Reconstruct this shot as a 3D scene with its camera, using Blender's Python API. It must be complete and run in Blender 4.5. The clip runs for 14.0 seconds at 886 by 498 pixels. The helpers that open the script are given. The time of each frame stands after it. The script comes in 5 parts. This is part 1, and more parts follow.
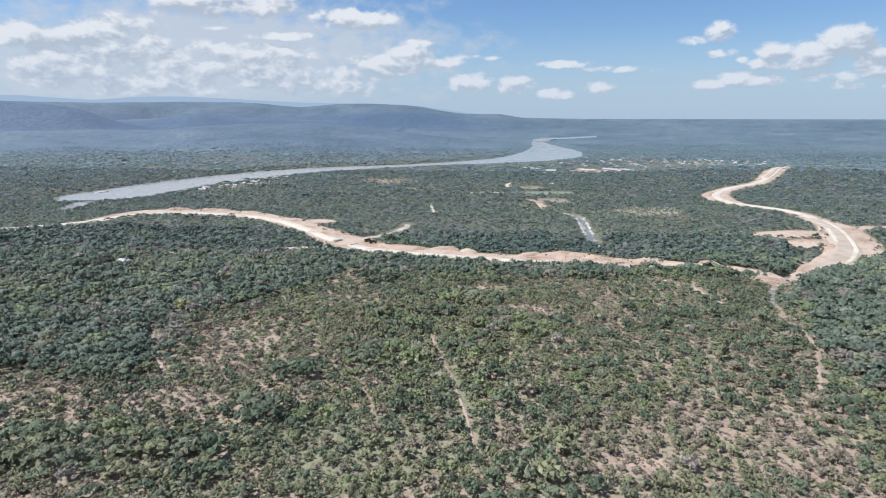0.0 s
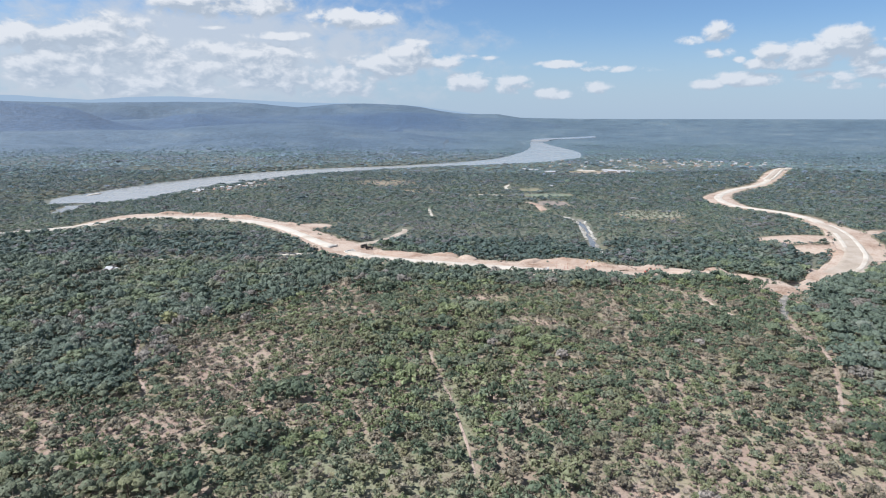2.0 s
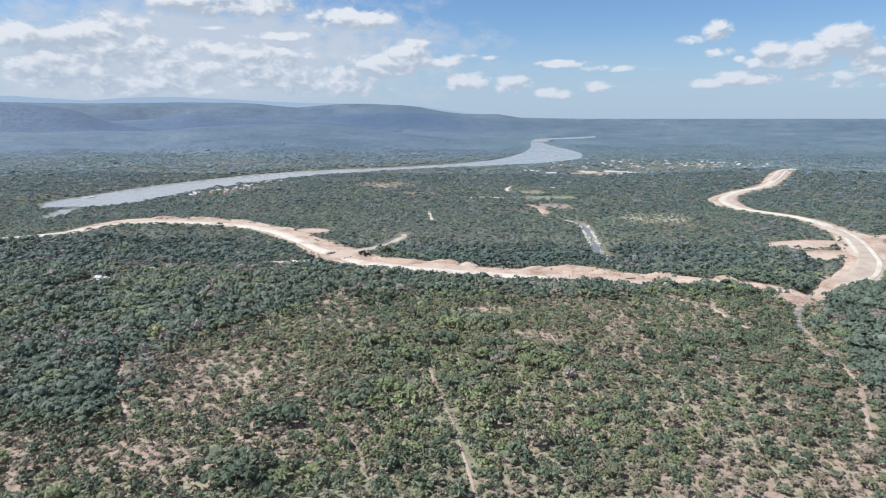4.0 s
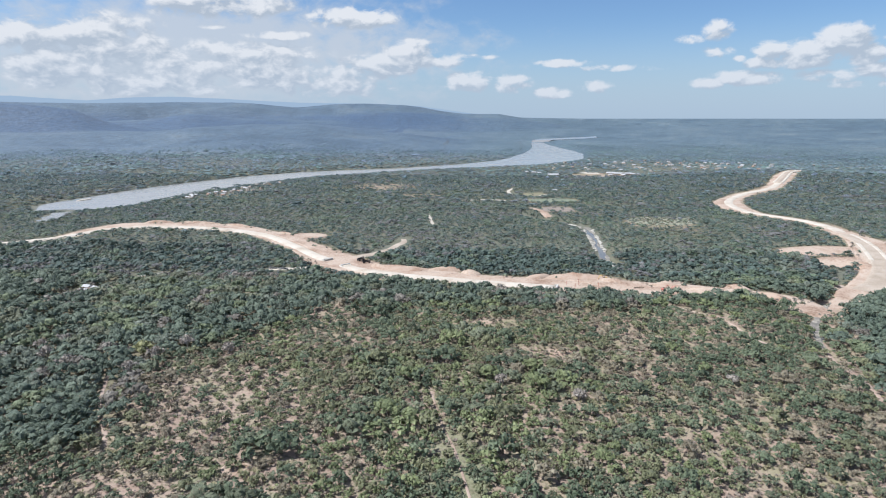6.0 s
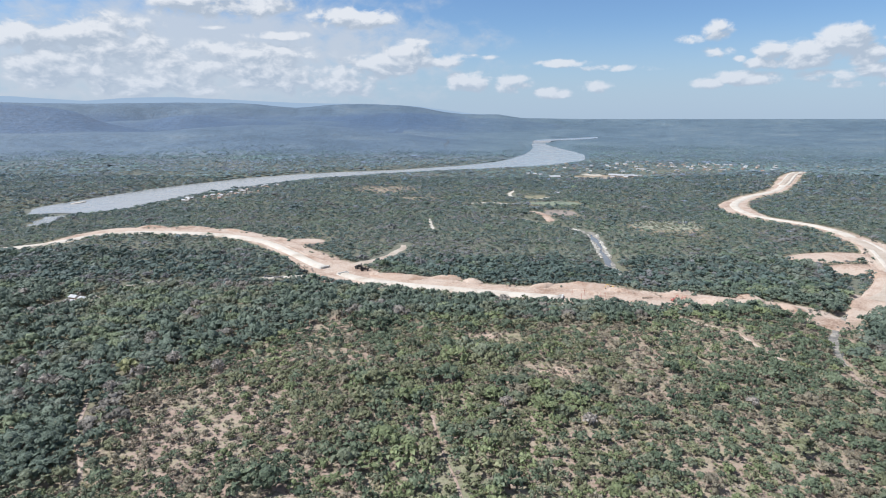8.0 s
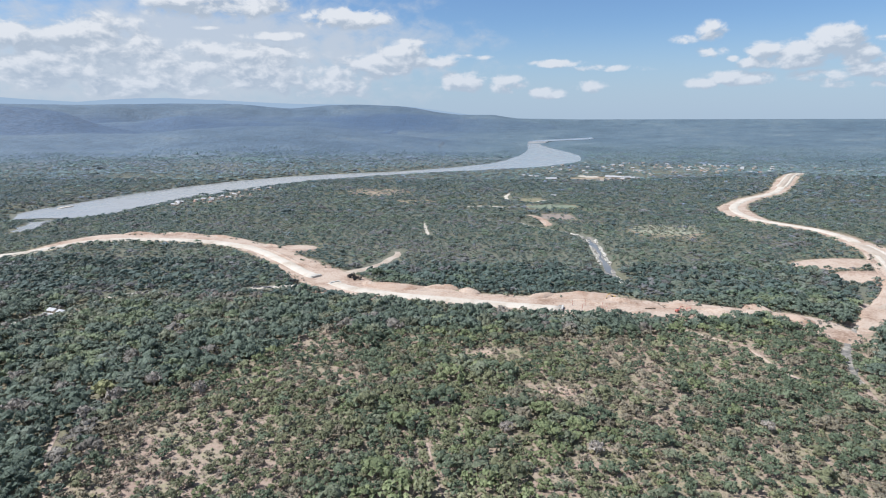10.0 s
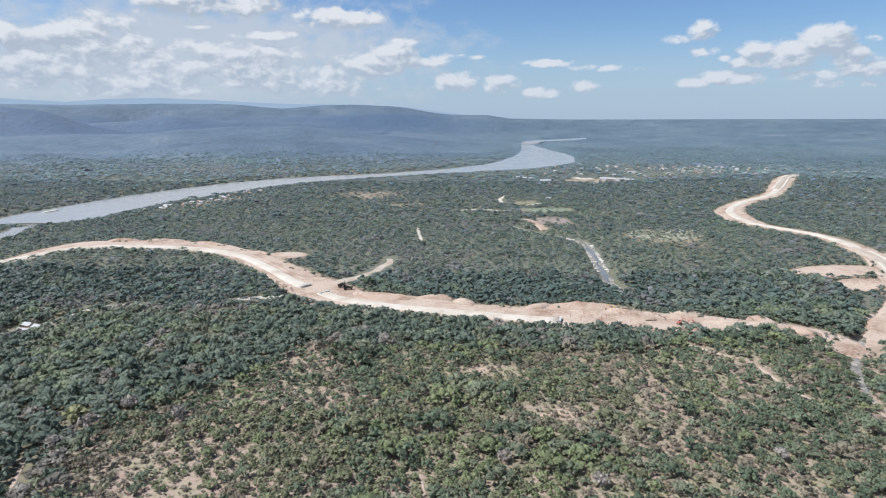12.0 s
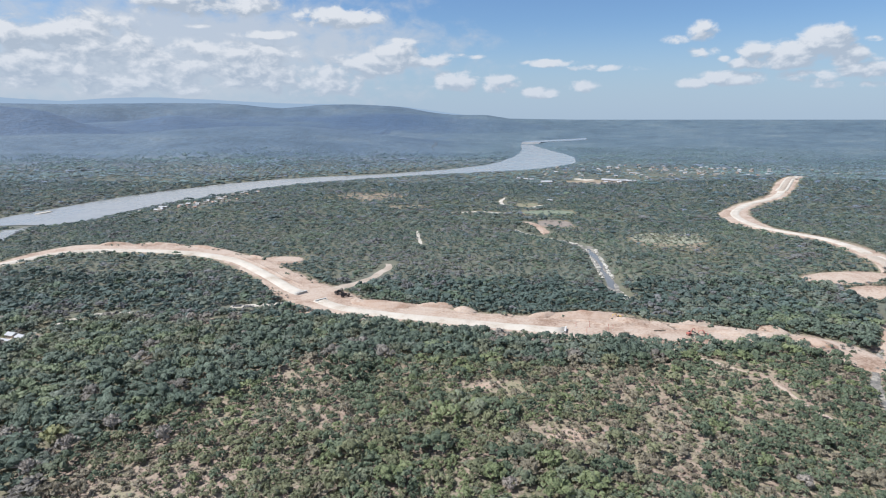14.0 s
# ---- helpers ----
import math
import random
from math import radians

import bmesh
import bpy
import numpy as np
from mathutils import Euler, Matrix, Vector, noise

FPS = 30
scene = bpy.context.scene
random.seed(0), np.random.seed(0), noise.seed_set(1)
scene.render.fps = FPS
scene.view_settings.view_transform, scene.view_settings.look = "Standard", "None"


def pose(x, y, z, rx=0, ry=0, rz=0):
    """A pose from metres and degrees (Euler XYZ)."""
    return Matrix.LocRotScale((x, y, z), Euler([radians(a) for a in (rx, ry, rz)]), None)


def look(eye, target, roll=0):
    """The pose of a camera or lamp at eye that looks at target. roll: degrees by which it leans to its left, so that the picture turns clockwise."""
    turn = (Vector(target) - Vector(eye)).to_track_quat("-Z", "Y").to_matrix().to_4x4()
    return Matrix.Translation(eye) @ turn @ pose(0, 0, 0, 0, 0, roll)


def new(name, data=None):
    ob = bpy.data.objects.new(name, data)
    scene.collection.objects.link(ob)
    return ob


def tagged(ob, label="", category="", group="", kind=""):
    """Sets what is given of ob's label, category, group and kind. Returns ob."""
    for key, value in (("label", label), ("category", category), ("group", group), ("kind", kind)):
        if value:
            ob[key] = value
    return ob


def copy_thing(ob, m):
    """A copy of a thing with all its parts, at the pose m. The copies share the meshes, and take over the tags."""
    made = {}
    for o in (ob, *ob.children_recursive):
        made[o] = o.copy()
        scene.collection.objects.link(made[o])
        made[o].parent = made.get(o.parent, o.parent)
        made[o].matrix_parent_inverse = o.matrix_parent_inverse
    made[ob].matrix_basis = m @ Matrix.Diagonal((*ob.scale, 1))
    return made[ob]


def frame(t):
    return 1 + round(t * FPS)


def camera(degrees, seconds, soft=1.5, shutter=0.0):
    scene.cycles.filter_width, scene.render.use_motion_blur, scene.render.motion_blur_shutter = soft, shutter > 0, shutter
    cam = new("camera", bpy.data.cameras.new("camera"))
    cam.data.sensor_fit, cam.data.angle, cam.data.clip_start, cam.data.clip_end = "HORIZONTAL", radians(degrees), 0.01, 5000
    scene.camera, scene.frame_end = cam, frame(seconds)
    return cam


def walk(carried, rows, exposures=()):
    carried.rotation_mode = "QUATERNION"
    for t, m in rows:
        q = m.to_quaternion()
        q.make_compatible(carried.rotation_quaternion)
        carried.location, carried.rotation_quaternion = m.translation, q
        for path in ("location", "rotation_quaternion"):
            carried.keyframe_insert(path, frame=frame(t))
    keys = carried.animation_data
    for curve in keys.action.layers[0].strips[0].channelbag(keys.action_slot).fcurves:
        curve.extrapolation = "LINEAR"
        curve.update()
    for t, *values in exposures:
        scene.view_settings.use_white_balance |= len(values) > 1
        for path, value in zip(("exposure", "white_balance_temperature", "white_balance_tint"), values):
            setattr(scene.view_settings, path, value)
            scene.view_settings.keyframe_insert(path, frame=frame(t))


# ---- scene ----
cam = camera(73.7, 14.0, soft=1.15)
PATH = [
    (0, (3.029, 16.335, 108.891), (2.97, 18.286, 108.456), 0.1),
    (0.5, (2.836, 20.139, 109.414), (2.781, 22.09, 108.979), 0.1),
    (1, (2.635, 23.811, 110.134), (2.583, 25.762, 109.699), 0.1),
    (1.5, (2.556, 27.566, 110.593), (2.504, 29.517, 110.158), 0.0),
    (2, (2.222, 31.225, 111.241), (2.17, 33.176, 110.805), 0.1),
    (2.5, (1.845, 35.395, 111.717), (1.793, 37.346, 111.281), 0.1),
    (3, (1.887, 39.001, 112.312), (1.835, 40.953, 111.876), 0.0),
    (5.5, (0.6, 58.56, 115.266), (0.547, 60.511, 114.828), 0.0),
    (6, (0.41, 62.505, 115.84), (0.357, 64.456, 115.402), 0.0),
    (6.5, (0.236, 66.609, 116.328), (0.182, 68.56, 115.89), 0.0),
    (7, (0.039, 70.526, 116.901), (-0.015, 72.476, 116.463), -0.0),
    (7.5, (-0.279, 74.5, 117.476), (-0.333, 76.451, 117.038), -0.0),
    (10, (-1.085, 94.402, 120.546), (-1.122, 96.354, 120.109), -0.1),
    (10.5, (-1.27, 98.031, 121.172), (-1.301, 99.982, 120.735), -0.1),
    (11, (-1.413, 101.635, 121.959), (-1.439, 103.587, 121.521), -0.1),
    (11.5, (-1.436, 105.326, 122.908), (-1.456, 107.278, 122.47), -0.1),
    (12, (-1.378, 109.348, 123.789), (-1.393, 111.3, 123.351), -0.1),
    (12.5, (-1.588, 113.441, 124.417), (-1.601, 115.392, 123.977), -0.0),
    (13, (-2.057, 117.483, 124.663), (-2.069, 119.434, 124.224), -0.0),
    (13.5, (-2.291, 120.897, 125.067), (-2.303, 122.848, 124.629), 0.0),
    (14, (-2.192, 123.576, 125.199), (-2.205, 125.528, 124.76), 0.0),
]
walk(cam, [(t, look(eye, target, roll)) for t, eye, target, roll in PATH], [(0, 0.6, 6000, 10), (7, 0.6, 6000, 10), (14, 0.53, 6000, 10)])

# ---- light ----
SUN_AZ, SUN_UP = radians(-97), radians(54)   # the sun stands in the west, well up
world = bpy.data.worlds.new("sky")
scene.world = world
world.use_nodes = True


def link_nodes(tree):
    """A small helper: node(kind, inputs..., name=value) adds a node, wires sockets and sets values."""
    def node(kind, ins=None, **props):
        n = tree.nodes.new(kind)
        for key, value in props.items():
            setattr(n, key, value)
        for key, value in (ins or {}).items():
            if isinstance(value, bpy.types.NodeSocket):
                tree.links.new(value, n.inputs[key])
            else:
                n.inputs[key].default_value = value
        return n
    return node


def math_node(node, op, a, b=0.0, c=0.0, clamp=False):
    n = node("ShaderNodeMath", {0: a, 1: b, 2: c}, operation=op)
    n.use_clamp = clamp
    return n.outputs[0]


# Clouds, as (across, up, half width, half height, weight), across and up as slopes seen from the valley.
WEST_CLOUDS = [
    (-0.710, 0.129, 0.055, 0.030, 1.25), (-0.602, 0.122, 0.103, 0.041, 1.45), (-0.525, 0.114, 0.057, 0.041, 1.25), (-0.671, 0.084, 0.087, 0.037, 1.25), (-0.498, 0.072, 0.166, 0.041, 1.15),
    (-0.358, 0.084, 0.137, 0.040, 1.05), (-0.277, 0.066, 0.102, 0.030, 1.05), (-0.378, 0.177, 0.122, 0.022, 1.50), (-0.174, 0.154, 0.069, 0.016, 1.45), (-0.291, 0.127, 0.053, 0.007, 1.20),
    (-0.404, 0.141, 0.028, 0.004, 0.90), (-0.077, 0.098, 0.045, 0.021, 1.50), (-0.124, 0.078, 0.066, 0.021, 1.35), (-0.024, 0.089, 0.039, 0.012, 1.05), (-0.175, 0.070, 0.057, 0.021, 1.10),
    (-0.213, 0.047, 0.115, 0.020, 1.00),
]
EAST_CLOUDS = [
    (0.016, 0.054, 0.042, 0.017, 1.25), (0.084, 0.052, 0.033, 0.015, 1.25), (0.022, 0.094, 0.042, 0.005, 0.80), (0.168, 0.083, 0.042, 0.007, 1.15), (0.246, 0.076, 0.075, 0.006, 0.95),
    (0.152, 0.037, 0.033, 0.009, 1.20), (0.218, 0.047, 0.031, 0.010, 1.10), (0.412, 0.132, 0.027, 0.017, 1.45), (0.366, 0.120, 0.027, 0.008, 0.62), (0.413, 0.101, 0.027, 0.009, 1.15),
    (0.447, 0.090, 0.012, 0.006, 1.30), (0.497, 0.102, 0.033, 0.015, 1.40), (0.554, 0.096, 0.056, 0.022, 1.40), (0.607, 0.116, 0.047, 0.024, 1.50), (0.631, 0.126, 0.022, 0.019, 1.50),
    (0.649, 0.095, 0.038, 0.021, 1.25), (0.485, 0.083, 0.038, 0.011, 1.10), (0.460, 0.061, 0.055, 0.013, 1.35), (0.399, 0.052, 0.030, 0.009, 1.15), (0.586, 0.062, 0.051, 0.013, 1.20),
    (0.684, 0.075, 0.056, 0.017, 1.35), (0.651, 0.050, 0.103, 0.007, 0.80), (0.682, 0.120, 0.018, 0.006, 0.80),
]


def build_sky():
    tree = world.node_tree
    tree.nodes.clear()
    node = link_nodes(tree)
    sky = node("ShaderNodeTexSky", sky_type="NISHITA", sun_disc=False, sun_elevation=SUN_UP, sun_rotation=SUN_AZ, altitude=400.0, air_density=1.0, dust_density=0.7, ozone_density=1.6)
    way = node("ShaderNodeTexCoord").outputs["Generated"]
    split = node("ShaderNodeSeparateXYZ", {0: way})
    x, y, z = split.outputs
    ahead = math_node(node, "MAXIMUM", y, 0.05)
    across, up = math_node(node, "DIVIDE", x, ahead), math_node(node, "DIVIDE", z, ahead)
    flat = node("ShaderNodeCombineXYZ", {0: across, 1: up}).outputs[0]

    def heaps(shift):
        """The clouds' thickness before their billows, at a place shifted across and up."""
        here = node("ShaderNodeVectorMath", {0: flat, 1: shift}, operation="ADD").outputs[0]
        field = None
        for cx, cy, rx, ry, weight in WEST_CLOUDS + EAST_CLOUDS:
            d = node("ShaderNodeVectorMath", {0: here, 1: (cx, cy, 0)}, operation="SUBTRACT").outputs[0]
            d = node("ShaderNodeVectorMath", {0: d, 1: (1 / rx, 1 / ry, 0)}, operation="MULTIPLY").outputs[0]
            d = node("ShaderNodeVectorMath", {0: d}, operation="LENGTH").outputs["Value"]
            d = node("ShaderNodeMapRange", {0: d, 1: 1.55, 2: 0.3, 3: 0.0, 4: weight + 0.08}, interpolation_type="SMOOTHSTEP").outputs[0]
            field = d if field is None else math_node(node, "MAXIMUM", field, d)
        return field

    field, above = heaps((0, 0, 0)), heaps((-0.006, 0.012, 0))
    slant = math_node(node, "MULTIPLY", math_node(node, "SUBTRACT", field, above), 1.0)
    # Beyond the valley's own clouds cumulus goes on unseen, thickened to brighten the shade.
    spread = node("ShaderNodeVectorMath", {0: way, 1: (5.0, 5.0, 11.0)}, operation="MULTIPLY").outputs[0]
    wide = node("ShaderNodeTexNoise", {"Vector": spread, "Scale": 0.7, "Detail": 2.0}).outputs[0]
    wide = node("ShaderNodeMapRange", {0: wide, 1: 0.42, 2: 0.58, 3: 0.0, 4: 0.95}, interpolation_type="SMOOTHSTEP").outputs[0]
    front = math_node(node, "MULTIPLY", node("ShaderNodeMapRange", {0: y, 1: 0.62, 2: 0.5, 3: 0.0, 4: 1.0}).outputs[0], wide)
    high = math_node(node, "MULTIPLY", node("ShaderNodeMapRange", {0: z, 1: 0.24, 2: 0.34, 3: 0.0, 4: 1.0}).outputs[0], wide)
    field = math_node(node, "MAXIMUM", field, math_node(node, "MAXIMUM", front, high))

    def billow(shift):
        p = node("ShaderNodeVectorMath", {0: way, 1: shift}, operation="ADD").outputs[0]
        p = node("ShaderNodeVectorMath", {0: p, 1: (27.0, 27.0, 46.0)}, operation="MULTIPLY").outputs[0]
        return node("ShaderNodeTexNoise", {"Vector": p, "Scale": 1.0, "Detail": 9.0, "Roughness": 0.57, "Distortion": 0.25}).outputs[0]

    here, sunward = billow((0, 0, 0)), billow((-0.008, 0, 0.010))
    thick = math_node(node, "ADD", field, math_node(node, "MULTIPLY", math_node(node, "MULTIPLY", math_node(node, "SUBTRACT", here, 0.5), 4.3), math_node(node, "MULTIPLY", field, 1.6, clamp=True)))
    cover = node("ShaderNodeMapRange", {0: thick, 1: 0.24, 2: 1.2, 3: 0.0, 4: 0.95}, interpolation_type="SMOOTHSTEP").outputs[0]
    cover = math_node(node, "MULTIPLY", cover, node("ShaderNodeMapRange", {0: z, 1: -0.005, 2: 0.02, 3: 0.0, 4: 1.0}).outputs[0])
    lit = math_node(node, "ADD", math_node(node, "MULTIPLY_ADD", math_node(node, "SUBTRACT", here, sunward), 4.5, 0.36), slant, clamp=True)
    tint = node("ShaderNodeMix", {0: lit, 6: (4.9, 5.45, 6.1, 1), 7: (8.6, 8.55, 8.5, 1)}, data_type="RGBA").outputs[2]
    haze = node("ShaderNodeMapRange", {0: z, 1: 0.0, 2: 0.15, 3: 0.85, 4: 0.0}, interpolation_type="SMOOTHSTEP").outputs[0]
    deep = node("ShaderNodeMix", {0: 1.0, 6: sky.outputs[0], 7: (0.92, 1.06, 1.22, 1)}, data_type="RGBA", blend_type="MULTIPLY").outputs[2]
    pale = node("ShaderNodeMix", {0: haze, 6: deep, 7: (4.7, 5.8, 7.0, 1)}, data_type="RGBA").outputs[2]
    # A thin veil of old cloud behind the western heaps.
    d = node("ShaderNodeVectorMath", {0: flat, 1: (-0.48, 0.10, 0)}, operation="SUBTRACT").outputs[0]
    d = node("ShaderNodeVectorMath", {0: d, 1: (1 / 0.52, 1 / 0.105, 0)}, operation="MULTIPLY").outputs[0]
    d = node("ShaderNodeVectorMath", {0: d}, operation="LENGTH").outputs["Value"]
    veil = node("ShaderNodeMapRange", {0: math_node(node, "SUBTRACT", d, math_node(node, "MULTIPLY", math_node(node, "SUBTRACT", here, 0.5), 1.2)), 1: 1.15, 2: 0.45, 3: 0.0, 4: 0.85}, interpolation_type="SMOOTHSTEP").outputs[0]
    pale = node("ShaderNodeMix", {0: veil, 6: pale, 7: (6.2, 6.55, 7.0, 1)}, data_type="RGBA").outputs[2]
    tint = node("ShaderNodeMix", {0: math_node(node, "MULTIPLY", haze, 0.45), 6: tint, 7: (5.2, 6.1, 7.2, 1)}, data_type="RGBA").outputs[2]
    both = node("ShaderNodeMix", {0: cover, 6: pale, 7: tint}, data_type="RGBA").outputs[2]
    back = node("ShaderNodeBackground", {"Color": both, "Strength": 0.063})
    node("ShaderNodeOutputWorld", {0: back.outputs[0]})


build_sky()
sun = new("sun", bpy.data.lights.new("sun", "SUN"))
sun.data.energy, sun.data.angle, sun.data.color = 5.0, radians(0.6), (1.0, 0.96, 0.90)
sun.matrix_world = look((math.sin(SUN_AZ) * math.cos(SUN_UP) * 500, math.cos(SUN_AZ) * math.cos(SUN_UP) * 500, math.sin(SUN_UP) * 500), (0, 0, 0))

# ---- materials ----


def surface(name, colours, size, rough=0.9, fine=None, bump=0.3, specular=0.3, island=0.0, metal=0.0, sheen=0.0, thin=0.0, grain=0.4, gaps=0.0, contrast=1.0):
    """A two-scale mottled material: colours is a list of (stop, rgb); size the blotches in metres, fine the grain."""
    m = bpy.data.materials.new(name)
    m.use_nodes = True
    tree = m.node_tree
    tree.nodes.clear()
    node = link_nodes(tree)
    where = node("ShaderNodeTexCoord").outputs["Object"]
    big = node("ShaderNodeTexNoise", {"Vector": where, "Scale": 1.0 / size, "Detail": 4.0, "Roughness": 0.6}).outputs[0]
    small = node("ShaderNodeTexNoise", {"Vector": where, "Scale": 1.0 / (fine or size / 9), "Detail": 5.0, "Roughness": 0.65}).outputs[0]
    if contrast != 1.0:
        small = math_node(node, "MULTIPLY_ADD", math_node(node, "SUBTRACT", small, 0.5), contrast, 0.5)
    both = math_node(node, "ADD", math_node(node, "MULTIPLY", big, 1 - grain), math_node(node, "MULTIPLY", small, grain))
    if island:
        free = node("ShaderNodeNewGeometry").outputs["Random Per Island"]
        both = math_node(node, "ADD", both, math_node(node, "MULTIPLY", math_node(node, "SUBTRACT", free, 0.5), island))
        one = node("ShaderNodeObjectInfo").outputs["Random"]
        both = math_node(node, "ADD", both, math_node(node, "MULTIPLY", math_node(node, "SUBTRACT", one, 0.5), island * 0.9))
        both = math_node(node, "ADD", both, node("ShaderNodeAttribute", attribute_name="tone").outputs["Fac"])
    ramp = node("ShaderNodeValToRGB", {0: both})
    ramp.color_ramp.elements.remove(ramp.color_ramp.elements[0])
    for k, (stop, rgb) in enumerate(colours):
        e = ramp.color_ramp.elements[0] if k == 0 else ramp.color_ramp.elements.new(stop)
        e.position, e.color = stop, (*rgb, 1)
    ins = {"Base Color": ramp.outputs[0], "Roughness": rough, "Specular IOR Level": specular, "Metallic": metal}
    if bump:
        ins["Normal"] = node("ShaderNodeBump", {"Height": small, "Strength": bump, "Distance": (fine or size / 9) * 0.5}).outputs[0]
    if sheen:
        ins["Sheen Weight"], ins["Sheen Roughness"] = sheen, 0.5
    out = node("ShaderNodeBsdfPrincipled", ins).outputs[0]
    if thin:
        out = node("ShaderNodeMixShader", {0: thin, 1: out, 2: node("ShaderNodeBsdfTranslucent", {"Color": ramp.outputs[0]}).outputs[0]}).outputs[0]
    if gaps:
        sprig = node("ShaderNodeTexNoise", {"Vector": where, "Scale": 1.5, "Detail": 4.0, "Roughness": 0.7}).outputs[0]
        hole = math_node(node, "LESS_THAN", sprig, gaps)
        out = node("ShaderNodeMixShader", {0: hole, 1: out, 2: node("ShaderNodeBsdfTransparent").outputs[0]}).outputs[0]
    node("ShaderNodeOutputMaterial", {0: out})
    return m


SOIL = [(0.30, (0.198, 0.138, 0.106)), (0.46, (0.28, 0.21, 0.168)), (0.58, (0.345, 0.272, 0.226)), (0.72, (0.242, 0.196, 0.148))]
soil = surface("bare_soil", SOIL, 14, fine=0.8)
clay = surface("orange_clay", [(0.36, (0.235, 0.148, 0.102)), (0.46, (0.31, 0.222, 0.165)), (0.54, (0.37, 0.288, 0.23)), (0.64, (0.295, 0.205, 0.148))], 9, fine=0.7, bump=0.7)
cut_earth = surface("cut_earth", [(0.36, (0.195, 0.128, 0.090)), (0.44, (0.29, 0.208, 0.157)), (0.50, (0.355, 0.275, 0.217)), (0.57, (0.405, 0.33, 0.27)), (0.64, (0.30, 0.22, 0.166))], 22, fine=1.6, bump=0.7, grain=0.45)
gravel = surface("pale_gravel", [(0.36, (0.31, 0.26, 0.205)), (0.44, (0.39, 0.34, 0.282)), (0.52, (0.435, 0.39, 0.332)), (0.62, (0.47, 0.43, 0.375))], 13, fine=0.9)
rock = surface("stream_rock", [(0.36, (0.085, 0.082, 0.078)), (0.48, (0.16, 0.15, 0.135)), (0.56, (0.27, 0.248, 0.215)), (0.66, (0.38, 0.35, 0.305))], 5, fine=0.6, bump=0.6)
pale_rock = surface("pale_boulder", [(0.36, (0.33, 0.31, 0.27)), (0.5, (0.46, 0.435, 0.385)), (0.62, (0.54, 0.515, 0.465))], 4, fine=0.5, bump=0.6)
subgrade = surface("road_subgrade", [(0.36, (0.26, 0.212, 0.165)), (0.5, (0.325, 0.272, 0.22)), (0.62, (0.375, 0.325, 0.275))], 12, fine=0.9)
sand = surface("river_sand", [(0.3, (0.36, 0.32, 0.265)), (0.7, (0.46, 0.42, 0.36))], 10)
concrete = surface("concrete", [(0.3, (0.36, 0.35, 0.33)), (0.7, (0.50, 0.49, 0.465))], 2)
bark = surface("bark", [(0.3, (0.10, 0.08, 0.06)), (0.7, (0.20, 0.165, 0.13))], 0.6)
dead_wood = surface("dead_wood", [(0.3, (0.22, 0.20, 0.185)), (0.7, (0.33, 0.31, 0.29))], 0.8)


def leaves(name, low, mid, high, gloss=0.3, sheen=0.05, gaps=0.0, contrast=1.9, thin=0.14):
    return surface(name, [(0.30, low), (0.5, mid), (0.72, high)], 26, 0.6, 0.95, 1.0, gloss, 0.16, sheen=sheen, thin=thin, grain=0.6, gaps=gaps, contrast=contrast)


GREENS = {
    "dark": ("dark_green_leaves", (0.044, 0.062, 0.042), (0.074, 0.097, 0.067), (0.120, 0.146, 0.100)),
    "olive": ("olive_leaves", (0.086, 0.094, 0.058), (0.134, 0.142, 0.088), (0.195, 0.200, 0.128)),
    "grey": ("grey_green_leaves", (0.078, 0.093, 0.066), (0.118, 0.135, 0.097), (0.174, 0.190, 0.143)),
    "dry": ("dry_brown_leaves", (0.108, 0.094, 0.074), (0.160, 0.142, 0.114), (0.222, 0.200, 0.165)),
    "fresh": ("fresh_green_leaves", (0.078, 0.098, 0.051), (0.126, 0.150, 0.080), (0.184, 0.208, 0.116)),
    "yellow": ("yellow_leaves", (0.13, 0.135, 0.066), (0.185, 0.19, 0.10), (0.25, 0.25, 0.145)),
}


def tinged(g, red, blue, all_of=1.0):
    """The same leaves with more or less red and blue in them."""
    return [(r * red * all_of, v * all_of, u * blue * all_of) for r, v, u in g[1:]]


LEAVES = {key: leaves(g[0], *tinged(g, 0.98, 1.06, 1.24), gaps=0.43) for key, g in GREENS.items()}
TWIGS = leaves("bare_twigs", (0.255, 0.222, 0.19), (0.345, 0.305, 0.265), (0.43, 0.39, 0.345), gaps=0.43)
BRUSH = {"twigs": leaves("dry_brushwood", (0.135, 0.108, 0.088), (0.215, 0.18, 0.15), (0.31, 0.268, 0.23), gaps=0.46), "straw": leaves("dry_grass_tufts", (0.13, 0.12, 0.062), (0.20, 0.185, 0.10), (0.28, 0.255, 0.15), gaps=0.40)}
SPRAYS = {key: leaves("loose_" + g[0], *tinged(g, 1.01, 0.88, 1.30), gaps=0.43) for key, g in GREENS.items()}
# Blue tint and sheen paint aerial haze into the mid, hill and far leaves.
WOOD_LEAVES = {key: leaves("mid_haze_" + g[0], *tinged(g, 0.89, 1.22, 1.12), gloss=0.35, sheen=0.10, contrast=1.3, thin=0.28, gaps=0.40) for key, g in GREENS.items()}
HILL_LEAVES = {key: leaves("hill_haze_" + g[0], *tinged(g, 0.71, 1.66, 1.60), gloss=0.5, sheen=0.35, thin=0.35) for key, g in GREENS.items()}
FAR_LEAVES = {key: leaves("far_haze_" + g[0], *tinged(g, 0.80, 1.42, 1.10), gloss=0.5, sheen=0.30, thin=0.35) for key, g in GREENS.items()}


